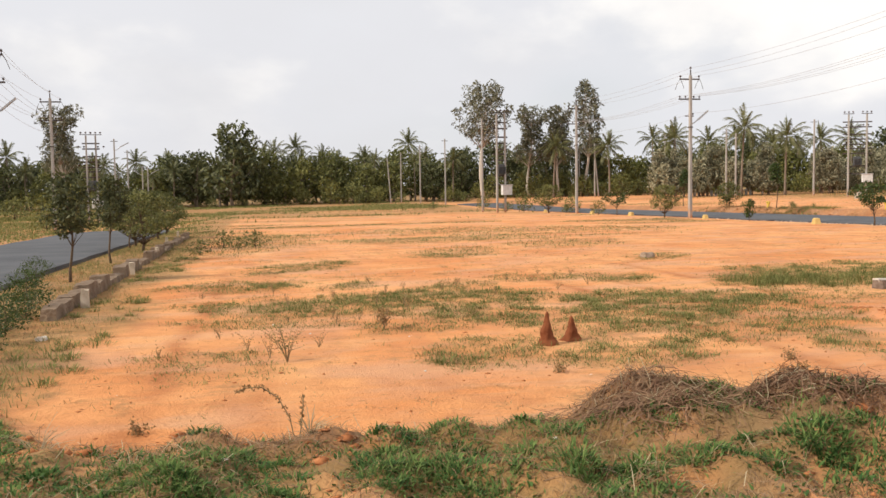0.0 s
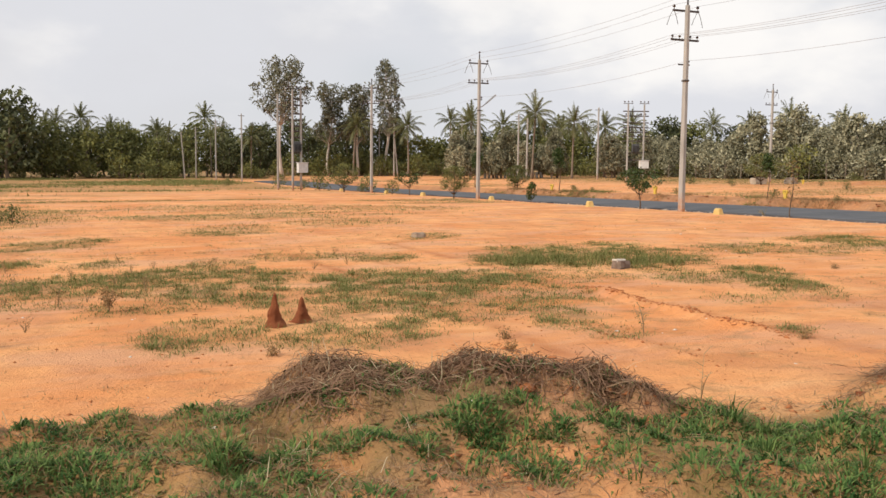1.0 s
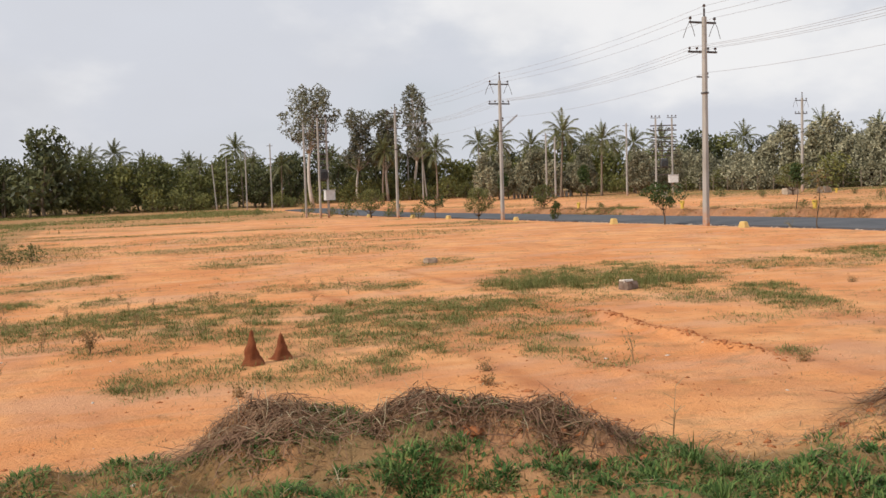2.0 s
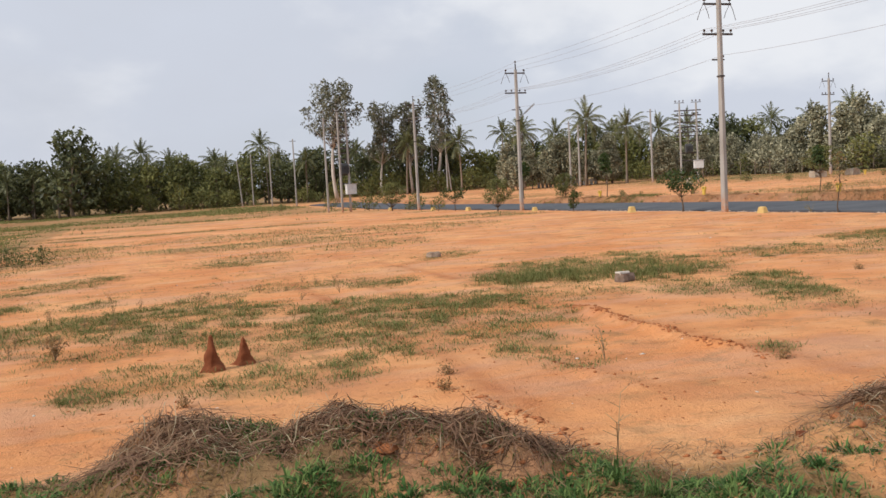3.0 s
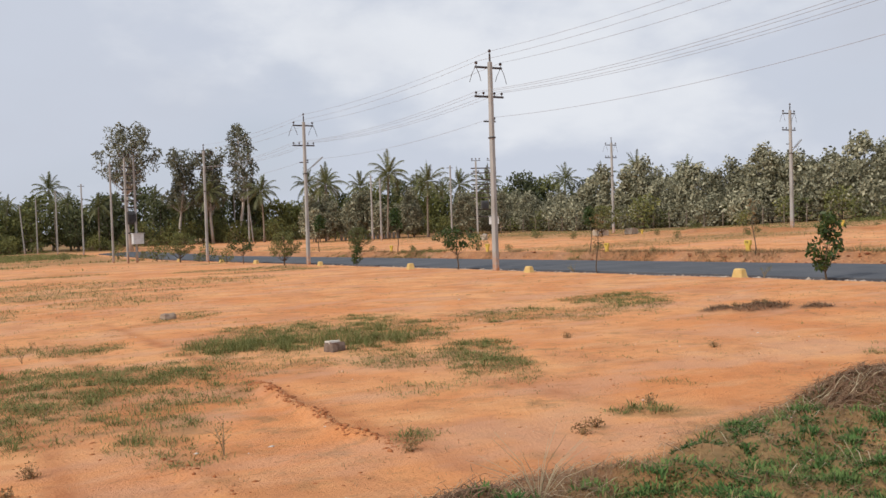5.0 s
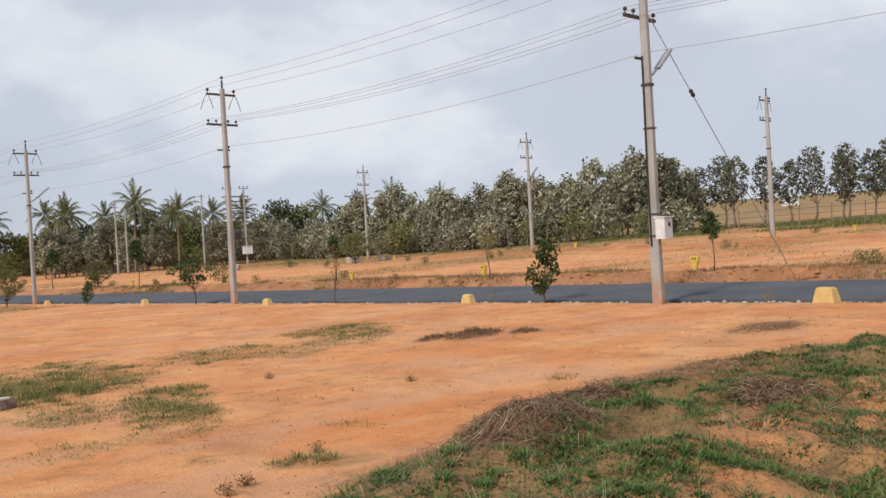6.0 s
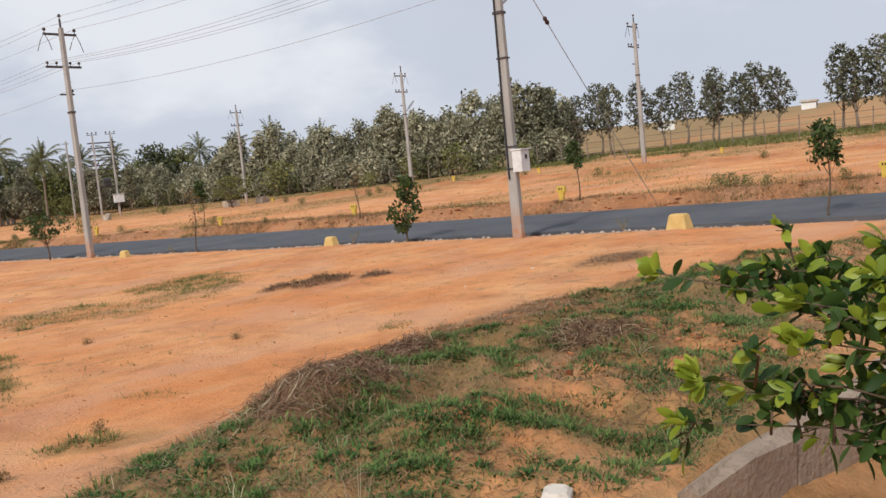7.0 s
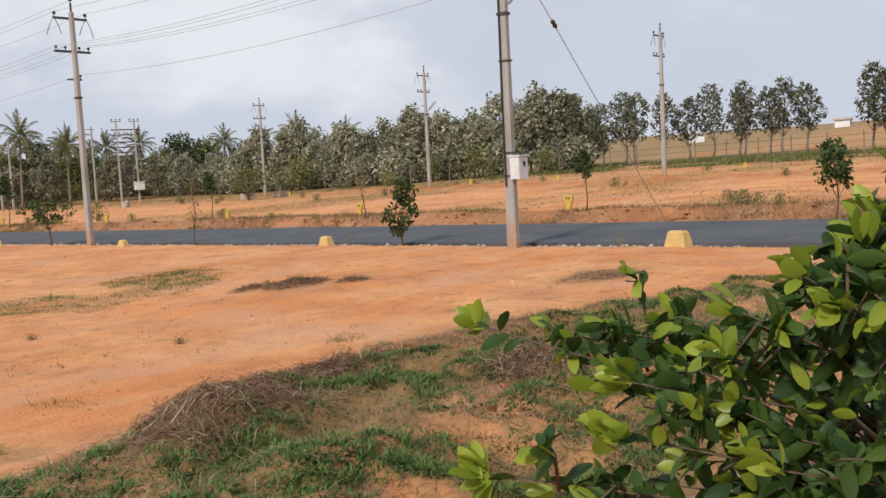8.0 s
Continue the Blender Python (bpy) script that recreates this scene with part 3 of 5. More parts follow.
def scatter(n, x0, x1, y0, y1, density, clump=0, spread=0.05):
    """Random places kept by a density function; clump: blades to a tuft."""
    x, y = rng.uniform(x0, x1, n), rng.uniform(y0, y1, n)
    keep = rng.uniform(0, 1, n) < density(x, y)
    p = np.stack([x[keep], y[keep]], 1)
    if clump:
        p = np.repeat(p, clump, 0) + rng.normal(0, spread, (len(p) * clump, 2))
    return p


def tussocks(name, spots, count, radius, length, width, material, label, category="grass"):
    """Domes of blades that arch outward from the middle of each tuft."""
    n = len(spots) * count
    r = np.repeat(radius * rng.uniform(0.5, 1.5, len(spots)), count)
    a, k = rng.uniform(0, 2 * np.pi, n), np.sqrt(rng.uniform(0, 1, n))
    p = np.repeat(spots, count, 0) + np.stack([np.cos(a), np.sin(a)], 1) * (r * k)[:, None]
    return blades(name, p, length, width, 0, material, label, category, 0.75, heading=a + rng.normal(0, 0.6, n), splay=np.clip(0.1 + 0.85 * k + rng.normal(0, 0.2, n), 0, 1.4))


def strands(name, xy, length, width, loft, material, label, category="straw", wander=0.5):
    """Long bent stalks that lie tangled over the ground."""
    n, segs = len(xy), 6
    a = rng.uniform(0, 2 * np.pi, n)
    L = length * rng.uniform(0.45, 1.4, n) / segs
    up, tip = loft * rng.uniform(0, 1, n) ** 1.5, rng.uniform(0, 1, n) ** 3 * loft * 2
    q, rows = xy.copy(), []
    for k in range(segs + 1):
        f = k / segs
        z = height(q[:, 0], q[:, 1]) + 0.006 + up * 4 * f * (1 - f) + tip * f * f
        side = np.stack([-np.sin(a), np.cos(a), rng.normal(0, 0.6, n)], 1) * (width * rng.uniform(0.35, 0.65, n) * (1.1 - 0.7 * f))[:, None]
        p = np.concatenate([q, z[:, None]], 1)
        rows += [p - side, p + side]
        a = a + rng.normal(0, wander, n)
        q = q + np.stack([np.cos(a), np.sin(a)], 1) * L[:, None]
    v = np.stack(rows, 1).reshape(-1, 3)
    o = np.arange(n)[:, None] * (2 * segs + 2)
    f = np.concatenate([np.stack([o[:, 0] + 2 * k, o[:, 0] + 2 * k + 1, o[:, 0] + 2 * k + 3, o[:, 0] + 2 * k + 2], 1) for k in range(segs)])
    return single(name, mesh_arrays(name, v, f, material), material, label, category, kind="stuff")


def straw_heaps(x, y):
    m = np.zeros_like(x)
    for mx, my, rx, ry, h in MOUNDS:
        m = np.maximum(m, np.exp(-(((x - mx) / rx) ** 2 + ((y - my) / ry) ** 2) * 0.8))
    return m


def lush(x, y):
    b = bank(x, y)
    g = (green_mask(x, y) + 0.28) * (0.12 + 1.1 * step(0.38, 0.58, fbm(x, y, 2.6, 49, 3)))
    return step(0.2, 0.95, b) * g * (1 - 0.9 * step(0.4, 0.75, straw_heaps(x, y)) * step(9, 10, x) - 0.75 * step(0.5, 0.85, straw_heaps(x, y)) * (1 - step(9, 10, x))) * step(1.9, 2.2, y)


def sparse(x, y):
    return step(0.0, 0.4, bank(x, y)) * step(0.35, 0.6, fbm(x, y, 1.6, 43, 3)) * 0.6 * step(1.9, 2.1, y)


def heaps(x, y):
    tangle = step(0.54, 0.62, fbm(x, y, 1.1, 47, 3)) * step(0.1, 0.5, bank(x, y)) * 0.5
    return step(0.3, 0.7, straw_heaps(x, y)) + tangle + 0.2 * step(-0.15, 0.2, bank(x, y)) * (1 - step(0.5, 1.1, bank(x, y)))


def mats(x, y):
    return lush(x, y) * step(0.42, 0.56, fbm(x, y, 1.7, 46, 3))


blades("verge_grass", scatter(24000, -4, 20, 1.9, 7.6, lush, 9, 0.06), 0.06, 0.0062, 1.0, GRASS, "low lush green grass on the rough verge")
blades("verge_weeds", scatter(9000, -4, 20, 1.9, 7.6, lush, 7, 0.05), 0.05, 0.017, 1.1, WEED, "broad-leaved dark green weeds among the grass", "weeds")
tussocks("verge_tussocks", scatter(5600, -4, 20, 2.2, 7.4, mats), 56, 0.12, 0.075, 0.009, GRASS, "thick arching tussocks of fresh green grass on the verge")
tussocks("dark_tussocks", scatter(3600, -4, 20, 2.2, 7.4, lambda x, y: lush(x, y) * 0.7), 44, 0.09, 0.065, 0.012, WEED, "dark green leafy clumps on the verge", "weeds")
tussocks("verge_tufts", scatter(170, -4, 20, 2.2, 7.0, mats), 50, 0.06, 0.15, 0.0065, GRASS, "taller green grass tufts on the verge")
blades("verge_dry_grass", scatter(30000, -4, 20, 1.9, 7.6, lambda x, y: np.maximum(sparse(x, y), 0.25 * step(0, 0.5, bank(x, y))), 9, 0.08), 0.07, 0.005, 1.1, BROWNGRASS, "thin brown dead grass on the verge")
blades("verge_straw", scatter(40000, -4, 20, 2.0, 7.6, lambda x, y: sparse(x, y) * 0.8), 0.16, 0.0042, 0.9, STRAW, "loose straw lying over the verge", "straw", 0.4, 0.01, 0.95)
strands("verge_stalks", scatter(16000, -4, 20, 2.2, 7.4, lambda x, y: sparse(x, y) * 0.8 + 0.1 * step(0, 0.5, bank(x, y))), 0.36, 0.0042, 0.03, STRAW, "long dry stalks lying across the verge")
blades("straw", scatter(120000, -1, 20, 2.2, 6.8, lambda x, y: heaps(x, y) * 0.5), 0.15, 0.0052, 0.45, STRAW, "tangled grey-brown straw lying on the earth mounds", "straw", 0.5, 0.012, 1.0)


def brown_heaps(x, y):
    m = np.zeros_like(x)
    for mx, my, rx, ry in ((10.95, 4.75, 0.7, 0.46), (12.0, 5.35, 0.75, 0.4), (2.85, 5.3, 0.4, 0.45), (3.75, 5.0, 0.6, 0.45), (6.95, 4.5, 0.32, 0.28), (4.5, 4.6, 0.4, 0.35), (13.3, 3.9, 0.45, 0.3)):
        m = np.maximum(m, 1 - step(0.45, 1.35, ((x - mx) / rx) ** 2 + ((y - my) / ry) ** 2 + (fbm(x, y, 2.5, 57, 3) - 0.5) * 1.4))
    return m


blades("brown_straw", scatter(60000, 2, 14.5, 3.2, 6.4, brown_heaps), 0.13, 0.0055, 0.5, BROWNSTRAW, "matted dark brown straw on the earth mounds", "straw", 0.7, 0.02, 0.85)
strands("heap_stalks", scatter(25000, 2, 14.5, 3.2, 6.4, lambda x, y: brown_heaps(x, y) * (0.3 + 0.7 * step(0.4, 0.6, fbm(x, y, 1.8, 59, 3)))), 0.42, 0.0062, 0.055, BROWNSTRAW, "long tangled brown stalks on the earth mounds")
strands("heap_straws", scatter(24000, 2, 14.5, 3.2, 6.4, lambda x, y: brown_heaps(x, y) * step(0.40, 0.54, fbm(x, y, 1.3, 62, 3))), 0.36, 0.005, 0.065, STRAW, "grey-brown tangled straw on the mounds")
strands("heap_bleached", scatter(6500, 2, 14.5, 3.2, 6.4, lambda x, y: brown_heaps(x, y) * 0.8 * step(0.42, 0.6, fbm(x, y, 1.8, 60, 3))), 0.36, 0.0052, 0.08, PALESTRAW, "bleached stalks in the straw heaps")
blades("heap_straw", scatter(16000, 15.8, 19, 10, 12.4, lambda x, y: step(0.25, 0.6, straw_heaps(x, y))), 0.13, 0.010, 0.9, STRAW, "dark dry litter on the field heap", "straw", 0.6, 0.01, 0.5)
blades("far_heap_straw", scatter(9000, 17.8, 20.8, 5.8, 8.0, lambda x, y: step(0.3, 0.7, straw_heaps(x, y)) * step(0.38, 0.56, fbm(x, y, 1.8, 64, 3))), 0.1, 0.009, 1.0, STRAW, "dark dry litter at the field corner", "straw", 0.6, 0.005, 0.5)
blades("pale_straw", scatter(11000, -1, 20, 3.6, 6.8, lambda x, y: heaps(x, y) * 0.4), 0.22, 0.004, 0.5, PALESTRAW, "bleached straw stalks on the mounds", "straw", 0.5, 0.03, 0.85)
blades("field_grass", scatter(230000, -2, 20, 6.3, 24, lambda x, y: patches(x, y) * step(0.26, 0.5, fbm(x, y, 2.2, 61, 4)) * 1.0, 6, 0.05), 0.06, 0.0066, 1.05, THINGRASS, "thin green grass in patches on bare earth")
tussocks("wall_tufts", scatter(190, -2.1, -1.2, 8, 26, lambda x, y: step(0.45, 0.6, fbm(x, y, 0.9, 77, 3))), 40, 0.11, 0.11, 0.008, THINGRASS, "olive grass tufts along the drain wall")
tussocks("field_tufts", scatter(5200, -1, 20, 6, 22, lambda x, y: step(0.3, 0.75, patches(x, y)) * 0.7), 34, 0.09, 0.11, 0.0075, THINGRASS, "low grass tufts in the field patches")
blades("rock_tufts", scatter(170, 7.9, 11.4, 12.2, 14.4, lambda x, y: step(0.3, 0.8, patches(x, y)), 40, 0.07), 0.17, 0.007, 0.6, THINGRASS, "taller grass round the field rock")
blades("field_weeds", scatter(9000, -1, 22, 5.5, 30, lambda x, y: 0.14 + 0.7 * step(0.5, 0.66, fbm(x, y, 0.5, 67, 3)), 9, 0.045), 0.04, 0.011, 1.1, BROWNGRASS, "tiny dry weeds scattered over the bare earth", "weeds", far=True)
blades("field_sprigs", scatter(1500, -1, 22, 6, 30, lambda x, y: 0.1 + 0.7 * step(0.48, 0.62, fbm(x, y, 0.4, 69, 3)), 12, 0.04), 0.06, 0.01, 0.9, THINGRASS, "single small grass sprigs on the bare earth", far=True)
blades("field_dead_grass", scatter(60000, -2, 20, 6.3, 24, lambda x, y: patches(x, y) * 0.45 + 0.06 * step(0.48, 0.65, fbm(x, y, 1.1, 63, 3)), 4, 0.07), 0.045, 0.008, 1.1, BROWNGRASS, "brown dead grass in the field patches", far=True)
blades("far_field_grass", scatter(60000, -2, 22.5, 24, 60, lambda x, y: patches(x, y) * 0.7, 3, 0.1), 0.10, 0.022, 0.8, THINGRASS, "thin grass patches across the far field", far=True)
blades("roadside_grass", scatter(16000, -4.3, -1.1, 5, 48, lambda x, y: (0.3 + 0.7 * step(0.4, 0.55, fbm(x, y, 0.8, 71, 3))) * (1 - step(-2.6, -1.3, x + (fbm(x, y, 0.6, 79, 3) - 0.5) * 2.0)) * 0.55, 8, 0.08), 0.11, 0.007, 0.8, THINGRASS, "rough olive grass beside the west road", far=True)
blades("roadside_dead_grass", scatter(9000, -4.3, -0.9, 5, 48, lambda x, y: 0.35 * (1 - step(-2.4, -1.2, x)) + 0.02, 8, 0.08), 0.12, 0.007, 0.9, BROWNGRASS, "dry brown grass beside the west road", far=True)
blades("west_grass", scatter(30000, -40, -9.6, 14, 110, lambda x, y: 0.4 + 0.6 * step(0.4, 0.6, fbm(x, y, 0.15, 85, 3)), 3, 0.2), 0.22, 0.05, 0.8, THINGRASS, "long olive grass beyond the west road", far=True)
blades("far_verge_grass", scatter(90000, -45, 22, 58, 136, lambda x, y: step(0.42, 0.62, fbm(x * 0.5, y, 0.12, 81, 4)) * step(58, 95, y), 2, 0.25), 0.26, 0.06, 0.8, THINGRASS, "long green grass at the far end of the field", far=True)
blades("bank_weeds", scatter(5200, 29.8, 31.6, 2, 60, lambda x, y: step(0.46, 0.62, fbm(x, y, 0.5, 83, 3)), 9, 0.08), 0.17, 0.016, 0.7, BROWNGRASS, "dry brown weeds along the eroded far road bank", "weeds", far=True)
blades("bank_grass", scatter(2600, 29.9, 31.8, 2, 60, lambda x, y: step(0.54, 0.66, fbm(x, y, 0.4, 87, 3)), 9, 0.1), 0.2, 0.02, 0.6, THINGRASS, "olive weeds along the eroded far road bank", "weeds", far=True)
blades("row_grass", scatter(26000, 63, 80, 6, 44, lambda x, y: step(0.36, 0.56, fbm(x, y, 0.25, 89, 3)) * step(63, 66, x) * (1 - step(75, 79, x)), 3, 0.2), 0.3, 0.06, 0.7, THINGRASS, "olive grass below the row of field-edge trees", far=True)
blades("road_end_grass", scatter(12000, -10.5, -1.0, 44, 100, lambda x, y: step(0.36, 0.58, fbm(x, y, 0.3, 93, 3)) * (1 - step(-4.0, -1.6, x + (fbm(x, y, 0.25, 95, 3) - 0.5) * 5)) * 0.6, 3, 0.15), 0.2, 0.05, 0.8, THINGRASS, "rough grass where the west road ends", far=True)
blades("east_grass", scatter(60000, 31.5, 66, 8, 95, lambda x, y: step(0.48, 0.62, fbm(x * 0.5, y, 0.12, 14, 4)) * 0.6 + 0.05 + 0.7 * step(46, 58, x) * (0.2 + 0.8 * step(24, 46, y)) + 0.6 * step(61, 66, x), 3, 0.2), 0.09, 0.03, 0.9, THINGRASS, "sparse grass on the plots beyond the road", far=True)


# ---- trees ----
def leaf_cloud(centres, radii, count, size, rnd, flat=1.0, droop=0.0, fold=0.25, aspect=0.5):
    """Many small folded leaves round clump centres; returns vertex and face arrays."""
    c = np.repeat(np.array(centres), count, 0)
    r = np.repeat(np.array(radii), count)
    n = len(c)
    d = rnd.normal(0, 1, (n, 3))
    d /= np.linalg.norm(d, axis=1)[:, None]
    p = c + d * (r * rnd.uniform(0.25, 1.0, n) ** 0.6)[:, None] * np.array([1, 1, flat])
    u = rnd.normal(0, 1, (n, 3)) + d * 0.7
    u[:, 2] -= droop
    u /= np.linalg.norm(u, axis=1)[:, None]
    w = np.cross(u, rnd.normal(0, 1, (n, 3)))
    w /= np.linalg.norm(w, axis=1)[:, None]
    q = np.cross(u, w)
    s = (size * rnd.uniform(0.6, 1.4, n))[:, None]
    v = np.stack([p - u * s * 0.5, p + w * s * aspect * 0.5 + q * s * fold * 0.3, p + u * s * 0.5, p - w * s * aspect * 0.5 + q * s * fold * 0.3], 1).reshape(-1, 3)
    o = np.arange(n)[:, None] * 4
    f = np.stack([o + np.array([0, 1, 2]), o + np.array([0, 2, 3])], 1).reshape(-1, 3)
    return v, f


def tree(name, seed, h, spread, bare, leaf, leaf_size, clumps, per, clump_r, bark, label, trunk_r=0.12, shape="round", flat=0.8, droop=0.0, aspect=0.5, lean=0.0):
    """A tree with a tapered trunk, limbs to each clump and a ragged crown; it stands at the origin."""
    rnd = np.random.default_rng(seed)
    root = thing(name, (0, 0, 0), label, "tree")
    top = Vector((lean * h, 0.3 * lean * h, h * 0.9))
    g = Geo()
    spine = [Vector((top.x * k * k + 0.03 * h * math.sin(k * 5 + seed), top.y * k * k + 0.02 * h * math.cos(k * 4 + seed), top.z * k)) for k in np.linspace(0, 1, 9)]
    spine[0] = Vector((0, 0, -0.15))
    g.tube(spine, [trunk_r * (1.25 - k) if k > 0 else trunk_r * 1.5 for k in np.linspace(0, 1, 9)], 7)
    centres, radii = [], []
    for i in range(clumps):
        k = (i + rnd.uniform(0, 1)) / clumps
        z = bare + (h - bare) * (0.08 + 0.88 * k)
        if shape == "round":
            w = math.sqrt(max(0.05, 1 - (2 * k - 0.85) ** 2 * 0.8))
        elif shape == "top":
            w = 0.35 + 0.75 * math.sin(min(1, k * 1.15) * math.pi * 0.85)
        elif shape == "cone":
            w = 1.05 - 0.75 * k
        else:
            w = 0.9 + 0.2 * math.sin(k * 9)
        a = i * 2.4 + rnd.uniform(-0.5, 0.5)
        rr = spread * w * rnd.uniform(0.35, 1.0)
        s = spine[min(8, int(z / h * 8.5))]
        c = Vector((s.x + rr * math.cos(a), s.y + rr * math.sin(a), z))
        centres.append(tuple(c))
        radii.append(clump_r * rnd.uniform(0.65, 1.3))
        j = max(1, min(7, int((z - 0.35 * rr - 0.2) / h * 8)))
        b0 = spine[j]
        mid = (b0 + c) / 2 + Vector((0, 0, -0.06 * rr))
        r0 = trunk_r * (1.1 - j / 9) * 0.5
        g.tube([b0, mid, c], [r0, r0 * 0.6, r0 * 0.25], 3)
    part("trunk", g, bark, root, smooth=True)
    v, f = leaf_cloud(centres, radii, per, leaf_size, rnd, flat, droop, aspect=aspect)
    part("crown", mesh_arrays("crown", v, f, leaf), leaf, root)
    return root


def palm(seed, h, fronds=22, length=2.9, label="tall coconut palm with arching feathery fronds"):
    """A slightly bent trunk with a star of long fronds, each a rib with hanging leaflets."""
    rnd = np.random.default_rng(seed)
    root = thing("coconut_palm", (0, 0, 0), label, "palm tree")
    bend = rnd.uniform(-0.06, 0.06) * h
    pts = [Vector((bend * k * k, 0.4 * bend * k, h * k - (0.15 if k == 0 else 0))) for k in np.linspace(0, 1, 9)]
    part("trunk", Geo().tube(pts, [0.22, 0.15, 0.13, 0.125, 0.12, 0.115, 0.11, 0.11, 0.13], 7), BARK, root, smooth=True)
    vs, fs, o = [], [], 0
    for i in range(fronds):
        a = i * 2.399 + rnd.uniform(-0.25, 0.25)
        up = math.radians(84 - 128 * (i / fronds) + rnd.uniform(-9, 9))
        L = length * rnd.uniform(0.8, 1.12) * (0.85 if up > 1.0 else 1.0)
        p, ang = pts[-1].copy(), up
        spine = [p.copy()]
        for k in range(9):
            p = p + Vector((math.cos(a) * math.cos(ang), math.sin(a) * math.cos(ang), math.sin(ang))) * (L / 9)
            ang -= math.radians(3.0 + 1.6 * k) * max(0.15, math.cos(ang))
            spine.append(p.copy())
        sd = Vector((-math.sin(a), math.cos(a), 0))
        for k in range(9):
            p0, p1 = spine[k], spine[k + 1]
            vs += [p0 - sd * 0.03, p0 + sd * 0.03, p1 + sd * 0.02, p1 - sd * 0.02]
            fs += [(o, o + 1, o + 2), (o, o + 2, o + 3)]
            o += 4
            along = (p1 - p0).normalized()
            if k == 0:
                continue
            for m in range(4):
                q = p0.lerp(p1, m / 4)
                ll = L * 0.26 * math.sin(math.pi * (0.15 + 0.75 * (k + m / 4) / 9)) + 0.06
                for side in (-1, 1):
                    tip = q + sd * side * ll * 0.6 + along * ll * 0.65 - Vector((0, 0, ll * rnd.uniform(0.2, 0.75)))
                    vs += [q, q + along * 0.085, tip]
                    fs.append((o, o + 1, o + 2))
                    o += 3
    me = mesh_arrays("crown", np.array([tuple(p) for p in vs]), np.array(fs), PALMLEAF)
    part("crown", me, PALMLEAF, root)
    return root


def plant(proto, spots, group, used, size=(0.85, 1.15), rnd=None, turn=True):
    """Stands the prototypes on the land, each spot a tree of its own; the prototypes take the first spots."""
    rnd = rnd or random.Random(5)
    for i, (x, y) in enumerate(spots):
        p = proto[i % len(proto)]
        s = rnd.uniform(*size)
        m = pose(x, y, gz(x, y), 0, 0, rnd.uniform(0, 360) if turn else 0) @ Matrix.Diagonal((s, s, s * rnd.uniform(0.92, 1.08), 1))
        if p.name not in used:
            used.add(p.name)
            p.matrix_basis = m
        else:
            c = p.copy()
            made = {p: c}
            scene.collection.objects.link(c)
            for o in p.children_recursive:
                made[o] = o.copy()
                scene.collection.objects.link(made[o])
                made[o].parent = made[o.parent]
            c.matrix_basis = m
            p = c
        tagged(p, group=group)


used = set()
rt = random.Random(11)

WOOD = [tree("woodland_tree", 21, 6.2, 2.9, 0.3, WOODLEAF, 0.46, 34, 52, 1.1, BARK, "dense dark green broadleaf tree in the woodland edge"),
        tree("woodland_tree", 22, 5.2, 3.0, 0.1, OLIVELEAF, 0.46, 34, 52, 1.1, BARK, "bushy olive-green broadleaf tree in the woodland edge"),
        tree("woodland_tree", 23, 6.6, 2.5, 0.5, DARKLEAF, 0.46, 32, 52, 1.05, BARK, "dark leafy tree in the woodland edge")]
spots = []
for row, (y0, step_x) in enumerate(((138, 4.6), (145, 4.4), (153, 5.0))):
    x = -98.0 + row * 1.7
    while x < 84:
        spots.append((x + rt.uniform(-1, 1), y0 + rt.uniform(-2, 2) - 0.8 * max(0, x - 30)))
        x += step_x * rt.uniform(0.8, 1.2)
rt.shuffle(spots)
plant(WOOD, [p for p in spots if p[0] < 36], "trees of the woodland edge", used, (0.75, 1.25), rt)
plant(WOOD, [p for p in spots if p[0] >= 36], "trees of the woodland edge", used, (0.8, 1.12), rt)

PALMS = [palm(31, 7.4), palm(32, 8.6), palm(33, 6.6)]
spots = [(-92 + 6.2 * i + rt.uniform(-2.6, 2.6), 147 + rt.uniform(-5, 8) - 0.8 * max(0, 6.2 * i - 122)) for i in range(27)]
plant(PALMS, spots, "coconut palms in the woodland", used, (0.82, 1.04), rt)
spots = [(-90 + 2.9 * i + rt.uniform(-2.4, 2.4), 134.0 + rt.uniform(-1.5, 9) - 0.8 * max(0, 2.9 * i - 120)) for i in range(56)]
plant(PALMS, spots, "coconut palms in the woodland", used, (0.6, 0.96), rt)
TALLPALM = [palm(34, 7.7, 26, 3.2), palm(35, 7.2, 24, 3.1)]
for (x, y), p in zip(((51.4, 92.4), (55.3, 90.2)), TALLPALM):
    plant([p], [(x, y)], "tall palms beyond the road", used, (0.88, 0.9), rt)
plant(TALLPALM, [(62.1, 94.2), (48.8, 103.0), (79.2, 96.4), (84.0, 94.5), (81.8, 85.9), (87.0, 82.0), (44.0, 112.0), (70.0, 100.0), (38.5, 118.0)], "tall palms beyond the road", used, (0.76, 0.9), rt)

EUC = [tree("eucalyptus_tree", 41, 16.0, 3.7, 8.0, EUCLEAF, 0.46, 60, 62, 0.95, EUCBARK, "tall eucalyptus with pale trunk and wide airy crown", 0.22, "top", 1.0, 0.5, 0.35),
       tree("eucalyptus_tree", 42, 13.2, 2.0, 5.0, EUCLEAF, 0.5, 44, 60, 0.85, EUCBARK, "slim eucalyptus with pale trunk and ragged crown", 0.17, "col", 1.1, 0.5, 0.35),
       tree("eucalyptus_tree", 43, 16.2, 1.9, 5.5, EUCLEAF, 0.5, 46, 52, 0.75, EUCBARK, "tall narrow eucalyptus with pale trunk", 0.19, "round", 1.2, 0.5, 0.35)]
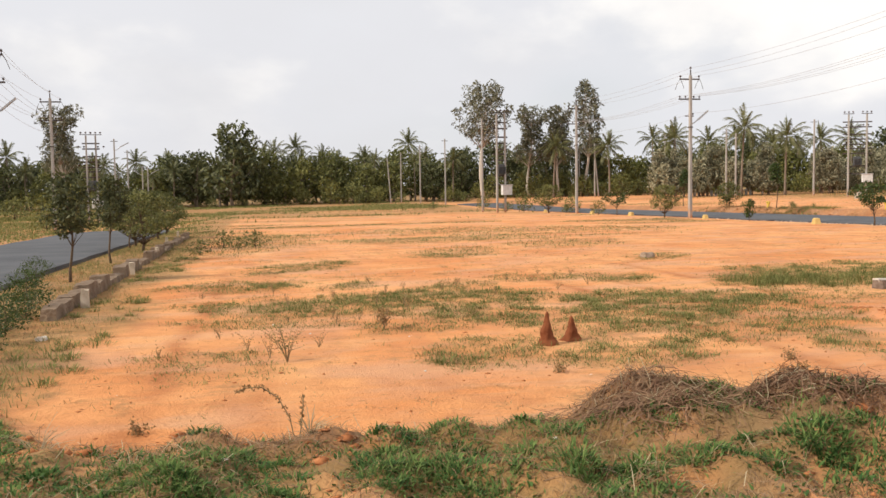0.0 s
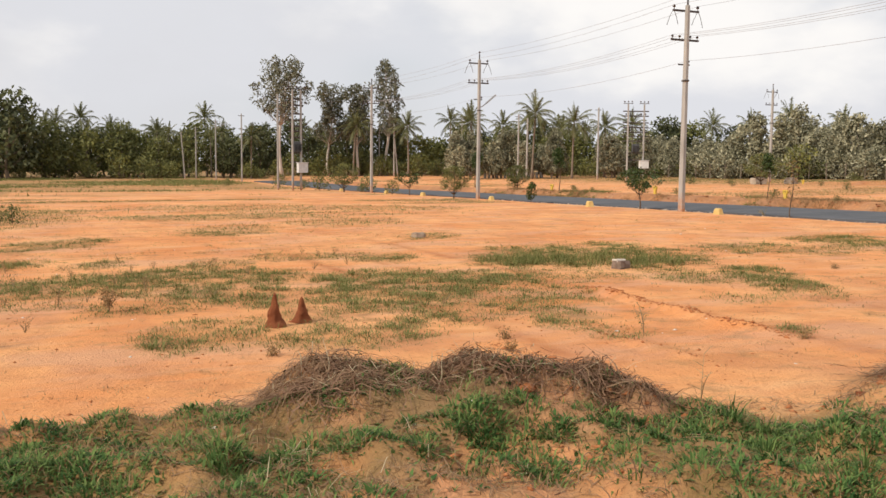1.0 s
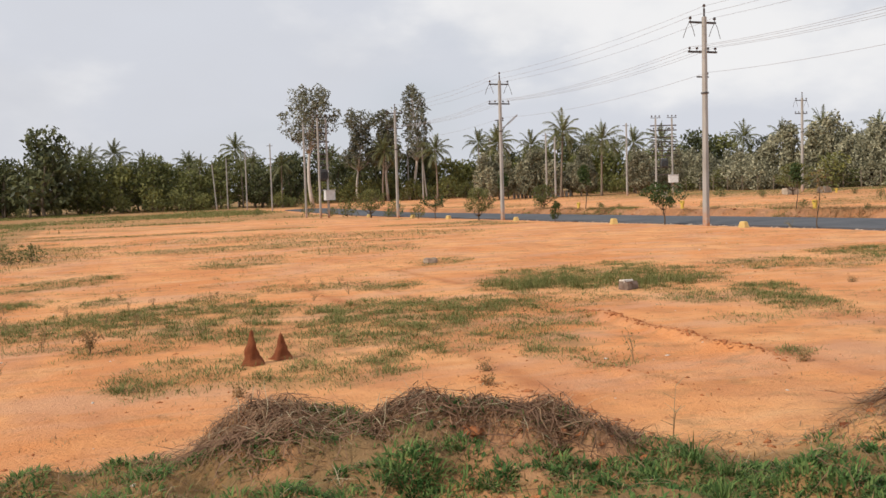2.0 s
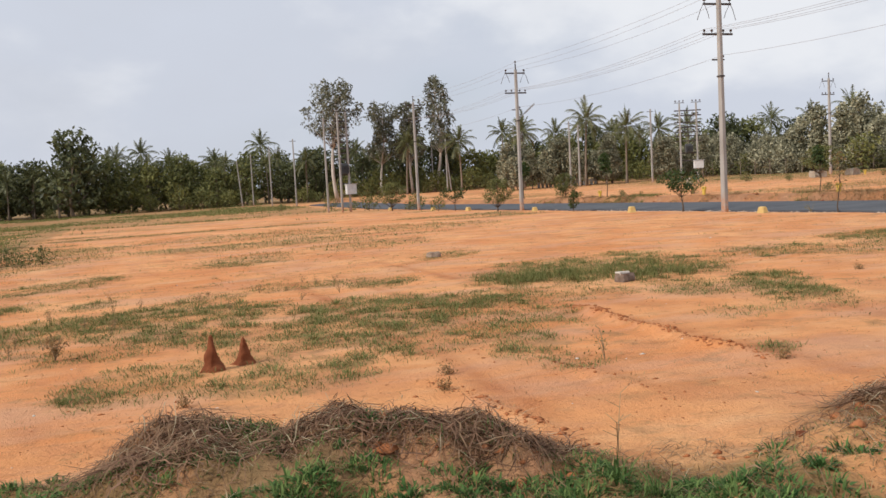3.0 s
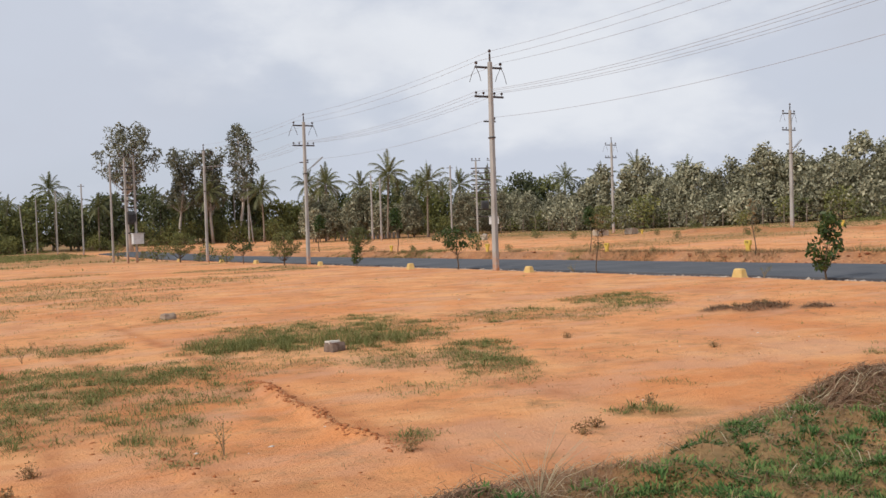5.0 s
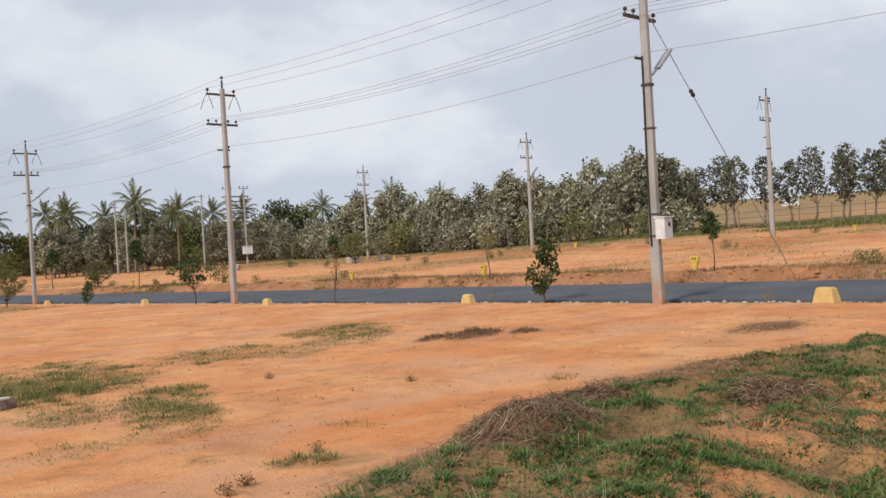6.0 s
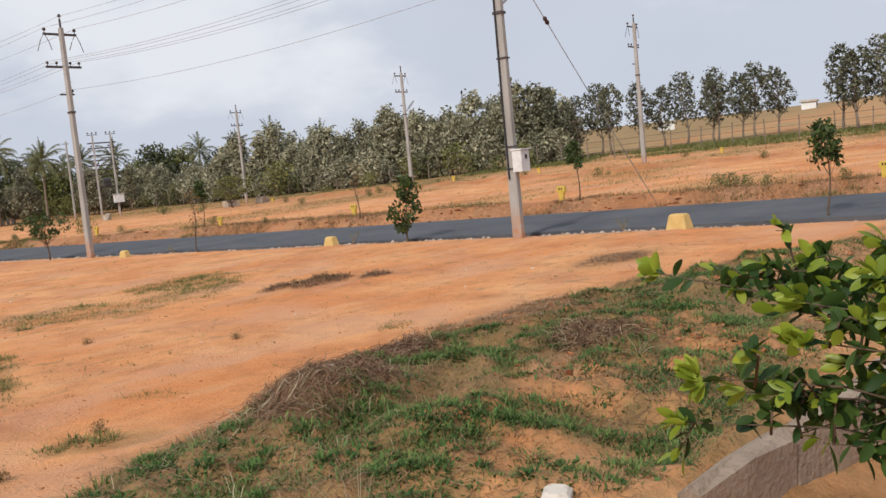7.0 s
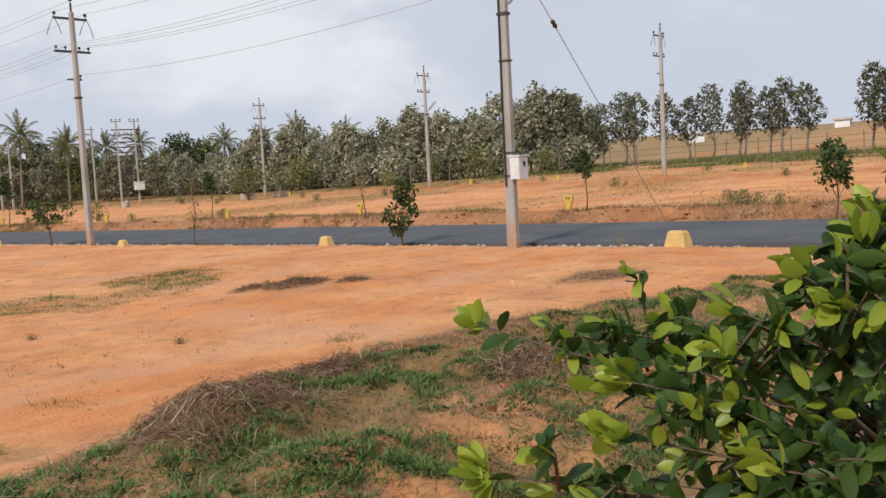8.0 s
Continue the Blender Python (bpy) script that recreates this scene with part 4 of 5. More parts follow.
plant(EUC, [(29.5, 120.0), (37.0, 124.0), (43.5, 119.0)], "eucalyptus clump", used, (1.0, 1.0), rt, False)
plant(EUC[1:2], [(40.2, 121.0), (-21.5, 112.0)], "eucalyptus clump", used, (0.95, 1.0), rt)
plant([WOOD[2]], [(-3.4, 132.0)], "trees of the woodland edge", used, (1.62, 1.65), rt)

FARM = [tree("plantation_tree", 51, 7.0, 1.9, 0.9, PLANTLEAF, 0.38, 30, 56, 0.8, BARK, "young plantation tree with pale grey-green leaves", 0.08, "round", 0.9, 0.2, 0.6),
        tree("plantation_tree", 52, 6.2, 2.0, 0.7, PLANTLEAF, 0.38, 30, 56, 0.85, BARK, "bushy plantation tree with pale grey-green leaves", 0.08, "round", 0.9, 0.2, 0.6),
        tree("plantation_tree", 53, 7.6, 1.6, 1.2, PLANTLEAF, 0.38, 30, 54, 0.8, BARK, "slender plantation tree with pale grey-green leaves", 0.08, "cone", 1.0, 0.2, 0.6)]
spots = []
for row, x0 in enumerate((71.5, 75.0, 79.0)):
    y = 41.0 + row
    while y < 104:
        spots.append((x0 + rt.uniform(-0.8, 0.8) - 0.10 * max(0, y - 70), y))
        y += rt.uniform(1.9, 2.9)
spots += [(rt.uniform(43, 67), 0) for _ in range(30)]
spots = [(x, y if y else 101 - 0.45 * (x - 43) + rt.uniform(-4, 0)) for x, y in spots]
rt.shuffle(spots)
plant(FARM, [p for p in spots if p[1] < 62], "plantation trees behind the fence", used, (0.70, 0.98), rt)
plant(FARM, [p for p in spots if 62 <= p[1] < 82], "plantation trees behind the fence", used, (0.64, 0.92), rt)
plant(FARM, [p for p in spots if p[1] >= 82], "plantation trees behind the fence", used, (0.5, 0.72), rt)
ROWTREE = [tree("row_tree", 54, 7.4, 1.8, 2.3, ROWLEAF, 0.34, 34, 30, 0.55, BARK, "field-edge tree with bare lower trunk and grey-green crown", 0.10, "round", 1.1, 0.0, 0.5),
           tree("row_tree", 55, 6.6, 1.7, 2.0, ROWLEAF, 0.34, 32, 30, 0.52, BARK, "field-edge tree with bare trunk and dark crown", 0.10, "round", 1.1, 0.0, 0.5)]
plant(ROWTREE, [(72.0, 40.3), (73.2, 38.4), (75.5, 37.6), (74.3, 36.0), (75.3, 34.0), (76.2, 32.3), (77.4, 30.9), (77.9, 28.8), (76.6, 28.0), (78.7, 26.8), (77.6, 25.4), (79.9, 24.4), (72.4, 17.6), (71.0, 16.3), (72.0, 14.9), (70.5, 13.4), (73.0, 12.0), (71.5, 10.0)],
      "trees along the field edge", used, (0.72, 0.9), rt)
SHRUB = [tree("shrub", 56, 1.9, 1.1, 0.1, OLIVELEAF, 0.2, 16, 30, 0.5, TWIG, "round olive-green wild shrub on rough ground", 0.03),
         tree("shrub", 57, 1.2, 0.8, 0.05, WOODLEAF, 0.16, 12, 32, 0.4, TWIG, "low dark green wild shrub on rough ground", 0.025)]
FARMBUSH = tree("plantation_shrub", 59, 2.3, 1.2, 0.1, PLANTLEAF, 0.26, 20, 40, 0.55, TWIG, "low plantation shrub with pale grey-green leaves", 0.03)
plant([FARMBUSH], [(69.0 + rt.uniform(-1.5, 2.5), rt.uniform(38, 92)) for _ in range(42)], "low plantation shrubs", used, (0.7, 1.25), rt)
spots = [(69.5 + rt.uniform(-2.5, 5), rt.uniform(38, 100)) for _ in range(36)] + [(rt.uniform(-80, 22), rt.uniform(130, 136)) for _ in range(60)] + [(28 + k * 0.62 + rt.uniform(-2, 2), 134 - 0.62 * k + rt.uniform(-2, 2)) for k in range(60)] + [(rt.uniform(-30, -11), rt.uniform(50, 110)) for _ in range(14)]
plant(SHRUB, spots, "wild shrubs", used, (0.8, 1.8), rt)
spots = [(30.9 + rt.uniform(-0.3, 1.5), rt.uniform(3, 58)) for _ in range(16)] + [(rt.uniform(44, 64), rt.uniform(14, 70)) for _ in range(26)]
plant(SHRUB[1:], spots, "low shrubs beyond the road", used, (0.16, 0.34), rt)
plant(SHRUB, [(22.3, 58.0), (22.8, 66.0), (21.5, 73.0), (22.0, 80.0), (21.0, 85.0), (17.5, 92.0), (24.6, 70.0), (31.4, 58.0), (31.6, 43.0), (62.0, 57.0), (57.0, 47.0), (48.0, 60.0)], "roadside shrubs", used, (0.45, 0.75), rt)

plant(SHRUB[1:], [(-0.2, 29.5), (0.3, 30.2), (-0.7, 30.6), (-1.2, 27.0)], "roadside shrubs", used, (0.34, 0.46), rt)

# young roadside trees
YOUNG = [tree("roadside_sapling", 61, 1.7, 0.95, 0.85, SAPLEAF, 0.12, 20, 46, 0.24, TWIG, "young roadside tree with thin stem and spreading leaves", 0.028, "top", 0.7),
         tree("roadside_sapling", 62, 2.6, 0.36, 1.5, SAPLEAF, 0.15, 15, 42, 0.24, TWIG, "slender young roadside tree with dark drooping leaves", 0.026, "round", 1.1, 0.6),
         tree("roadside_sapling", 63, 1.9, 0.48, 0.25, SAPLEAF, 0.17, 20, 28, 0.22, TWIG, "bushy young roadside tree with broad dark leaves", 0.025, "round", 0.9)]
plant([YOUNG[0]], [(23.2, 31.2), (22.6, 55.5)], "roadside saplings", used, (0.85, 1.0), rt)
plant([YOUNG[1]], [(30.6, 14.0), (24.4, 5.1), (31.0, 32.6)], "roadside saplings", used, (0.70, 0.74), rt)
plant([YOUNG[1]], [(30.7, 50.6), (31.2, 64.0)], "roadside saplings", used, (0.95, 1.1), rt)
plant([YOUNG[2]], [(23.6, 14.8)], "roadside saplings", used, (0.78, 0.82), rt)
plant([YOUNG[2]], [(22.8, 39.6)], "roadside saplings", used, (0.52, 0.56), rt)
THIN = tree("thin_sapling", 64, 2.1, 0.16, 0.7, HERB, 0.07, 10, 12, 0.14, TWIG, "thin nearly bare sapling beside the road", 0.018, "col")
plant([THIN], [(24.0, 23.8), (30.3, 22.8)], "roadside saplings", used, (0.9, 1.0), rt)
WESTTREE = [tree("street_tree", 65, 2.9, 0.62, 1.3, DARKLEAF, 0.12, 22, 90, 0.3, TWIG, "dark-leaved young street tree with a thin trunk", 0.035, "round", 1.0),
            tree("street_tree", 66, 2.6, 1.35, 0.6, WOODLEAF, 0.11, 40, 90, 0.34, TWIG, "spreading low street tree with olive leaves", 0.05, "round", 0.6)]
plant([WESTTREE[0]], [(-3.18, 19.2), (-3.3, 25.0), (-3.9, 33.0)], "street trees by the west road", used, (0.70, 0.74), rt)
plant([WESTTREE[1]], [(-3.2, 30.5), (-3.9, 34.5), (-3.7, 40.0), (-4.0, 46.0)], "street trees by the west road", used, (0.75, 0.85), rt)
plant([WESTTREE[1]], [(22.4, 48.0), (31.6, 58.0)], "spreading trees by the east road", used, (0.66, 0.72), rt)
plant([WESTTREE[1]], [(21.9, 67.5), (49.3, 53.4)], "spreading trees by the east road", used, (0.88, 0.98), rt)
DITCH = tree("ditch_weed", 58, 1.2, 0.9, 0.05, SAPLEAF, 0.1, 20, 44, 0.36, TWIG, "rank dark green weeds in the roadside drain", 0.02)
plant([DITCH], [(-3.6, 17.5), (-3.3, 13.4), (-2.7, 12.2), (-2.5, 10.9), (-2.35, 9.6), (-3.3, 11.4), (-2.9, 14.6), (-4.1, 20.5), (-2.6, 13.2), (-2.9, 10.2), (-2.45, 11.6)], "weeds in the drain", used, (0.30, 0.46), rt)
plant(SHRUB, [(-10.5, 26.0), (-11.0, 30.0), (-10.8, 35.0), (-11.5, 22.0)], "roadside shrubs", used, (0.26, 0.42), rt)


# ---- poles and wires ----
def insulator(parent, x, y, z, s=1.0):
    g = Geo().tube([(x, y, z), (x, y, z + 0.06 * s), (x, y, z + 0.07 * s), (x, y, z + 0.12 * s), (x, y, z + 0.15 * s)], [0.012, 0.012, 0.05 * s, 0.045 * s, 0.02 * s], 7)
    part("insulator", g, PORCELAIN, parent, smooth=True)


def utility_pole(at, lamp=0, high=True, label="tall grey concrete power pole with steel cross-arms", group="power poles along the road", turn=0.0, lean=(0, 0), h=7.62):
    """A tapered concrete pole; lamp: the side to which a street lamp reaches."""
    root = thing("power_pole", at, label, "utility pole", group, turn=turn, lean=lean)
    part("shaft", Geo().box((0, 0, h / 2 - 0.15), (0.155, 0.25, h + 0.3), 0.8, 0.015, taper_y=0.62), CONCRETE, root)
    if high:
        part("top_bracket", Geo().box((0, 0, h + 0.12), (0.05, 0.05, 0.34)), STEEL, root)
        insulator(root, 0, 0, h + 0.27, 1.2)
        arm = part("crossarm", Geo().box((0, 0.10, 7.42), (1.16, 0.06, 0.07)), STEEL, root)
        for x in (-0.53, 0.53):
            insulator(arm, x, 0.10, 7.45, 1.2)
            s = 1 if x > 0 else -1
            part("jumper", Geo().tube([(x, 0.1, 7.5), (x + s * 0.16, 0.12, 7.2), (x + s * 0.28, 0.14, 6.86)], 0.013, 4), STEEL, arm)
            part("jumper", Geo().tube([(x, 0.1, 7.42), (x - s * 0.14, 0.12, 7.15), (x - s * 0.22, 0.14, 6.92)], 0.013, 4), STEEL, arm)
    arm = part("crossarm", Geo().box((0, 0.11, 6.36), (1.24, 0.06, 0.07)), STEEL, root)
    for x in (-0.56, -0.24, 0.24, 0.56):
        insulator(arm, x, 0.11, 6.39)
    arm = part("bracket", Geo().box((0, 0.12, 5.46), (0.5, 0.05, 0.05)), STEEL, root)
    insulator(arm, 0.2, 0.12, 5.48)
    part("collar", Geo().box((0, 0, 4.86), (0.18, 0.23, 0.06)), STEEL, root)
    if lamp:
        m = part("lamp_arm", Geo().tube([(0, 0, 5.0), (0.25 * lamp, 0, 5.12), (0.55 * lamp, 0, 5.36)], 0.03, 6), GALV, root)
        part("lamp_head", Geo().box((0.72 * lamp, 0, 5.5), (0.75, 0.13, 0.07), m=pose(0, 0, 0, 0, -40 * lamp, 0).to_3x3()), GALV, m, "long grey street lamp head")
    return root


def sag(a, b, drop, n=14):
    a, b = Vector(a), Vector(b)
    return [a.lerp(b, k / n) - Vector((0, 0, 4 * drop * (k / n) * (1 - k / n))) for k in range(n + 1)]


def wire(a, b, drop, r=0.0055, group="overhead wires along the road"):
    return single("overhead_wire", Geo().tube(sag(a, b, drop), r, 4), WIRE, "thin aluminium overhead wire strung between poles", "wire", group)


def hang_wires(p0, p1, high=True, group="overhead wires along the road", r=0.0055):
    z0, z1 = p0[2], p1[2]
    if high:
        wire((p0[0], p0[1], z0 + 8.0), (p1[0], p1[1], z1 + 8.0), 0.22, r, group)
        for x in (-0.53, 0.53):
            wire((p0[0] + x, p0[1] + 0.1, z0 + 7.62), (p1[0] + x, p1[1] + 0.1, z1 + 7.62), 0.25, r, group)
    for x in (-0.56, -0.24, 0.24, 0.56):
        wire((p0[0] + x, p0[1] + 0.11, z0 + 6.53), (p1[0] + x, p1[1] + 0.11, z1 + 6.53), 0.32, r, group)
    wire((p0[0] + 0.2, p0[1] + 0.12, z0 + 5.62), (p1[0] + 0.2, p1[1] + 0.12, z1 + 5.62), 0.3, r, group)


LINE = [(23.23, -6.5), (23.23, 11.3), (23.23, 28.58), (23.23, 46.6), (22.6, 63.2)]
LINE = [(x, y, gz(x, y)) for x, y in LINE]
utility_pole(LINE[0])
pole_p = utility_pole(LINE[1], 1, label="grey concrete power pole with street lamp and meter box")
utility_pole(LINE[2])
utility_pole(LINE[3], 1, label="grey concrete power pole with cross-arms and street lamp")
utility_pole(LINE[4])
for a, b in zip(LINE, LINE[1:]):
    hang_wires(a, b)
wire((23.23, 11.3, LINE[1][2] + 6.6), (30.05, 11.25, 0.1), 0.02, 0.012, "guy wires")
strain = [Vector((23.23, 11.3, LINE[1][2] + 6.6)).lerp(Vector((30.05, 11.25, 0.1)), k) for k in (0.262, 0.268, 0.275, 0.282, 0.288)]
single("strain_insulator", Geo().tube(strain, [0.02, 0.055, 0.04, 0.055, 0.02], 8), PORCELAIN, "brown egg-shaped insulator on the guy wire", "insulator", smooth=True)
# meter box, conduit and straps on the pole by the turning
box = part("meter_box", Geo().box((-0.02, -0.24, 1.68), (0.34, 0.24, 0.46), 1.0, 0.015), BOXPAINT, pole_p, "pale grey sheet-metal meter box")
part("box_hood", Geo().box((-0.02, -0.25, 1.925), (0.38, 0.29, 0.03)), BOXPAINT, box)
part("box_window", Geo().box((0.0, -0.365, 1.76), (0.07, 0.012, 0.09)), BLACKINK, box)
part("conduit", Geo().tube([(-0.1, 0.05, 1.3), (-0.1, 0.06, 3.0), (-0.095, 0.05, 4.4), (-0.085, 0.05, 5.5)], 0.022, 6), CABLE, pole_p, "black cable conduit")
for z in (1.52, 2.0, 3.9):
    part("strap", Geo().box((0, 0, z), (0.185, 0.28 - z * 0.012, 0.035)), STEEL, pole_p)

EAST = [(56.5, 60.5), (54.1, 40.4), (52.6, 22.6), (51.4, 3.0)]
EAST = [(x, y, gz(x, y)) for x, y in EAST]
for i, p in enumerate(EAST):
    utility_pole(p, 1 if i == 1 else 0, group="power poles on the far plots")
WEST = [(-9.7, 38.7), (-11.2, 56.8)]
WEST = [(x, y, gz(x, y)) for x, y in WEST]
for i, p in enumerate(WEST):
    utility_pole(p, 1 if i == 0 else 0, group="power poles by the west road")
hang_wires(WEST[0], WEST[1], True, "overhead wires by the west road", 0.007)
hang_wires((-8.5, 20.0, gz(-8.5, 20)), WEST[0], True, "overhead wires by the west road", 0.007)


def lamp_pole(x, y, lamp=1, h=7.0, lean=0.0, group="far street-lamp poles"):
    root = thing("lamp_pole", (x, y, gz(x, y)), "slim grey concrete street-lamp pole far off", "street lamp", group, lean=(0, lean))
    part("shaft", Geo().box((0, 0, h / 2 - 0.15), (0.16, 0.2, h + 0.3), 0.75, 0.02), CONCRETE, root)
    part("bracket", Geo().box((0, 0.1, h - 0.25), (0.7, 0.05, 0.06)), STEEL, root)
    if lamp:
        m = part("lamp_arm", Geo().tube([(0, 0, h - 1.2), (0.3 * lamp, 0, h - 1.1), (0.6 * lamp, 0, h - 0.85)], 0.03, 5), GALV, root)
        part("lamp_head", Geo().box((1.0 * lamp, 0, h - 0.62), (0.95, 0.14, 0.08), m=pose(0, 0, 0, 0, -28 * lamp, 0).to_3x3()), GALV, m)
    return root


for x, y, l, hh, ln in ((19.2, 77.8, 0, 8.0, 0), (21.7, 106.9, 0, 7.8, 0), (20.6, 118.0, 1, 7.6, 0), (19.6, 128.0, 0, 7.0, 0), (18.0, 127.0, 0, 6.2, -4), (50.5, 109.7, 1, 7.6, 0), (47.7, 88.7, 0, 7.0, 0), (48.6, 88.4, 0, 6.6, 0),
                        (55.0, 84.5, 0, 7.6, 0), (42.4, 113.0, 1, 6.8, 0), (42.9, 113.0, 0, 5.6, -5), (43.5, 122.0, 0, 7.0, 0), (-14.0, 98.9, 1, 7.8, 0), (-15.2, 117.0, 0, 7.4, 0), (-14.2, 122.6, -1, 5.6, 0), (-13.8, 124.7, 1, 5.6, 0)):
    lamp_pole(x, y, l, hh, ln)


def transformer_station(x, y, turn=0.0, side=1, gap=0.75, size=1.0):
    """Two poles with beams, the transformer on a platform and a pale box below."""
    root = thing("transformer_station", (x, y, gz(x, y)), "two-pole transformer station with pale switch box", "transformer", "transformer stations", turn=turn)
    root.matrix_basis = root.matrix_basis @ Matrix.Diagonal((1, 1, size, 1))
    for s in (-gap, gap):
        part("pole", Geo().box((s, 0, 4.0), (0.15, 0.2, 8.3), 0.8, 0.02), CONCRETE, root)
        part("top_bracket", Geo().box((s, 0, 8.2), (0.9, 0.05, 0.06)), STEEL, root)
        for k in (-0.35, 0.0, 0.35):
            insulator(root, s + k, 0, 8.22, 1.6)
    for z in (7.4, 6.9, 6.2, 5.7, 5.2, 4.8, 4.3, 3.05, 2.3):
        part("beam", Geo().box((0, 0.13, z), (gap * 2 + ((0.9 if gap > 0.5 else 0.55) if z > 4 else 0.4), 0.1, 0.12)), STEEL, root)
    for k in (-0.9, -0.5, 0.5, 0.9):
        insulator(root, k, 0.13, 6.95, 1.6)
        insulator(root, k, 0.13, 5.25, 1.6)
    tank = part("transformer_tank", Geo().box((0, 0.1, 3.55), (0.6, 0.5, 0.85), 1.0, 0.04), DARKBOX, root, "dark grey transformer tank")
    for k in range(6):
        part("fin", Geo().box((-0.3 + 0.12 * k, -0.2, 3.5), (0.03, 0.12, 0.6)), DARKBOX, tank)
    b = part("switch_box", Geo().box((side * gap, -0.3, 1.85), (0.85, 0.4, 0.8), 1.0, 0.03), BOXPAINT, root, "pale grey metal switch box")
    part("box_roof", Geo().box((side * gap, -0.3, 2.27), (0.95, 0.5, 0.04)), BOXPAINT, b)
    return root


transformer_station(20.0, 74.5, 8, 1, 0.36)
transformer_station(51.5, 72.6, -20, size=0.88)
transformer_station(-12.0, 74.0, 10, 1, 0.34, 0.82)


# crumbled stones along the road edge
def rubble(name, n, place, size, material, label):
    vs, fs = [], []
    base = np.array([(1, 0, 0), (-1, 0, 0), (0, 1, 0), (0, -1, 0), (0, 0, 1), (0, 0, -1)], float)
    tri = np.array([(0, 2, 4), (2, 1, 4), (1, 3, 4), (3, 0, 4), (2, 0, 5), (1, 2, 5), (3, 1, 5), (0, 3, 5)])
    xy = place(n)
    z = height(xy[:, 0], xy[:, 1])
    for i in range(len(xy)):
        s = size * (0.45 + 1.6 * rng.uniform(0, 1) ** 4) * rng.uniform(0.5, 1.5, 3) * np.array([1, 1, 0.45])
        vs.append(base * s * rng.uniform(0.7, 1.25, (6, 1)) + np.array([xy[i, 0], xy[i, 1], z[i] + s[2] * 0.15]))
        fs.append(tri + 6 * i)
    return single(name, mesh_arrays(name, np.concatenate(vs), np.concatenate(fs), material), material, label, "rubble", kind="stuff")


# ---- markers, stones and walls ----
def yellow_block(x, y, turn, s=1.0):
    root = thing("kerb_block", (x, y, gz(x, y) - 0.02), "faded yellow painted stone block at the road edge", "kerb stone", "yellow kerb blocks", turn=turn)
    part("block", Geo().box((0, 0, 0.15 * s), (0.36 * s, 0.48 * s, 0.34 * s), 0.72, 0.03), YELLOW, root)
    return root


rb = random.Random(3)
for x, y in ((23.55, 7.7), (23.5, 17.4), (23.0, 26.2), (22.6, 34.0), (22.8, 44.0), (22.7, 53.5), (22.6, 60.0), (22.4, 70.0)):
    yellow_block(x, y, rb.uniform(-14, 14), rb.uniform(0.95, 1.02) if y < 10 else rb.uniform(0.72, 0.86))


def plot_marker(x, y, turn=0, s=1.0):
    root = thing("plot_marker", (x, y, gz(x, y) - 0.02), "small bright yellow plot-number stone", "marker", "yellow plot markers", turn=turn)
    part("post", Geo().box((0, 0, 0.2 * s), (0.14 * s, 0.22 * s, 0.44 * s), 1.0, 0.01), BRIGHTYELLOW, root)
    plate = part("plate", Geo().box((0, 0, 0.46 * s), (0.15 * s, 0.36 * s, 0.24 * s), 1.0, 0.012), BRIGHTYELLOW, root)
    for k in (-0.05, 0.05):
        part("bar", Geo().box((-0.077 * s, k * s, 0.48 * s), (0.006, 0.05 * s, 0.09 * s)), BLACKINK, plate)
    return root


for x, y in ((31.1, 14.9), (31.0, 23.7), (31.0, 31.5), (31.0, 41.0), (30.9, 5.6), (31.0, 52.0)):
    plot_marker(x, y, rb.uniform(-10, 10), rb.uniform(0.68, 0.8))
for x, y in ((50.7, 34.2), (56.0, 31.5), (58.5, 20.6), (51.7, 51.8), (60.0, 16.0)):
    plot_marker(x, y, rb.uniform(-30, 30), rb.uniform(0.5, 0.6))


def rough_stone(name, x, y, size, material, label, group, seed, sink=0.02, turn=0.0, category="stone"):
    bm = bmesh.new()
    bmesh.ops.create_cube(bm, size=1.0)
    bmesh.ops.subdivide_edges(bm, edges=bm.edges[:], cuts=2, use_grid_fill=True)
    r = random.Random(seed)
    for v in bm.verts:
        k = 1 - 0.22 * max(0, v.co.length - 0.62)
        v.co = Vector((v.co.x * size[0], v.co.y * size[1], v.co.z * size[2])) * k
        n = noise.noise_vector(v.co * (2.2 / max(size)) + Vector((seed, seed * 0.7, 0)))
        v.co += n * min(size) * 0.3 + Vector((r.uniform(-1, 1), r.uniform(-1, 1), r.uniform(-1, 1))) * min(size) * 0.03
    me = bpy.data.meshes.new(name)
    bm.to_mesh(me)
    bm.free()
    me.materials.append(material)
    ob = tagged(new(name, me), label, category, group)
    ob.matrix_basis = pose(x, y, gz(x, y) + size[2] / 2 - sink, r.uniform(-4, 4), r.uniform(-4, 4), turn)
    return ob


for i, (x, y, h) in enumerate(((-2.05, 14.4, 0.42), (-2.2, 20.6, 0.40), (-2.4, 27.1, 0.42), (-2.9, 35.0, 0.4), (-3.1, 42.0, 0.4))):
    rough_stone("boundary_stone", x, y, (0.10, 0.12, h * 0.75), BOUNDSTONE, "upright pale boundary stone in the drain wall", "boundary stones", 70 + i, 0.04)
rough_stone("field_stone", 9.6, 12.25, (0.24, 0.19, 0.15), DUSTROCK, "grey-brown rock lying in the field grass", "loose rocks", 81, 0.03, 20)
rough_stone("field_stone", 9.58, 12.27, (0.18, 0.13, 0.04), PALESTONE, "flat pale stone lying on a rock", "loose rocks", 82, -0.105, 10)
rough_stone("cement_block", 9.2, 19.9, (0.28, 0.18, 0.13), WALLSTONE, "grey cement block on bare earth", "loose rocks", 83, 0.01, 12, "block")
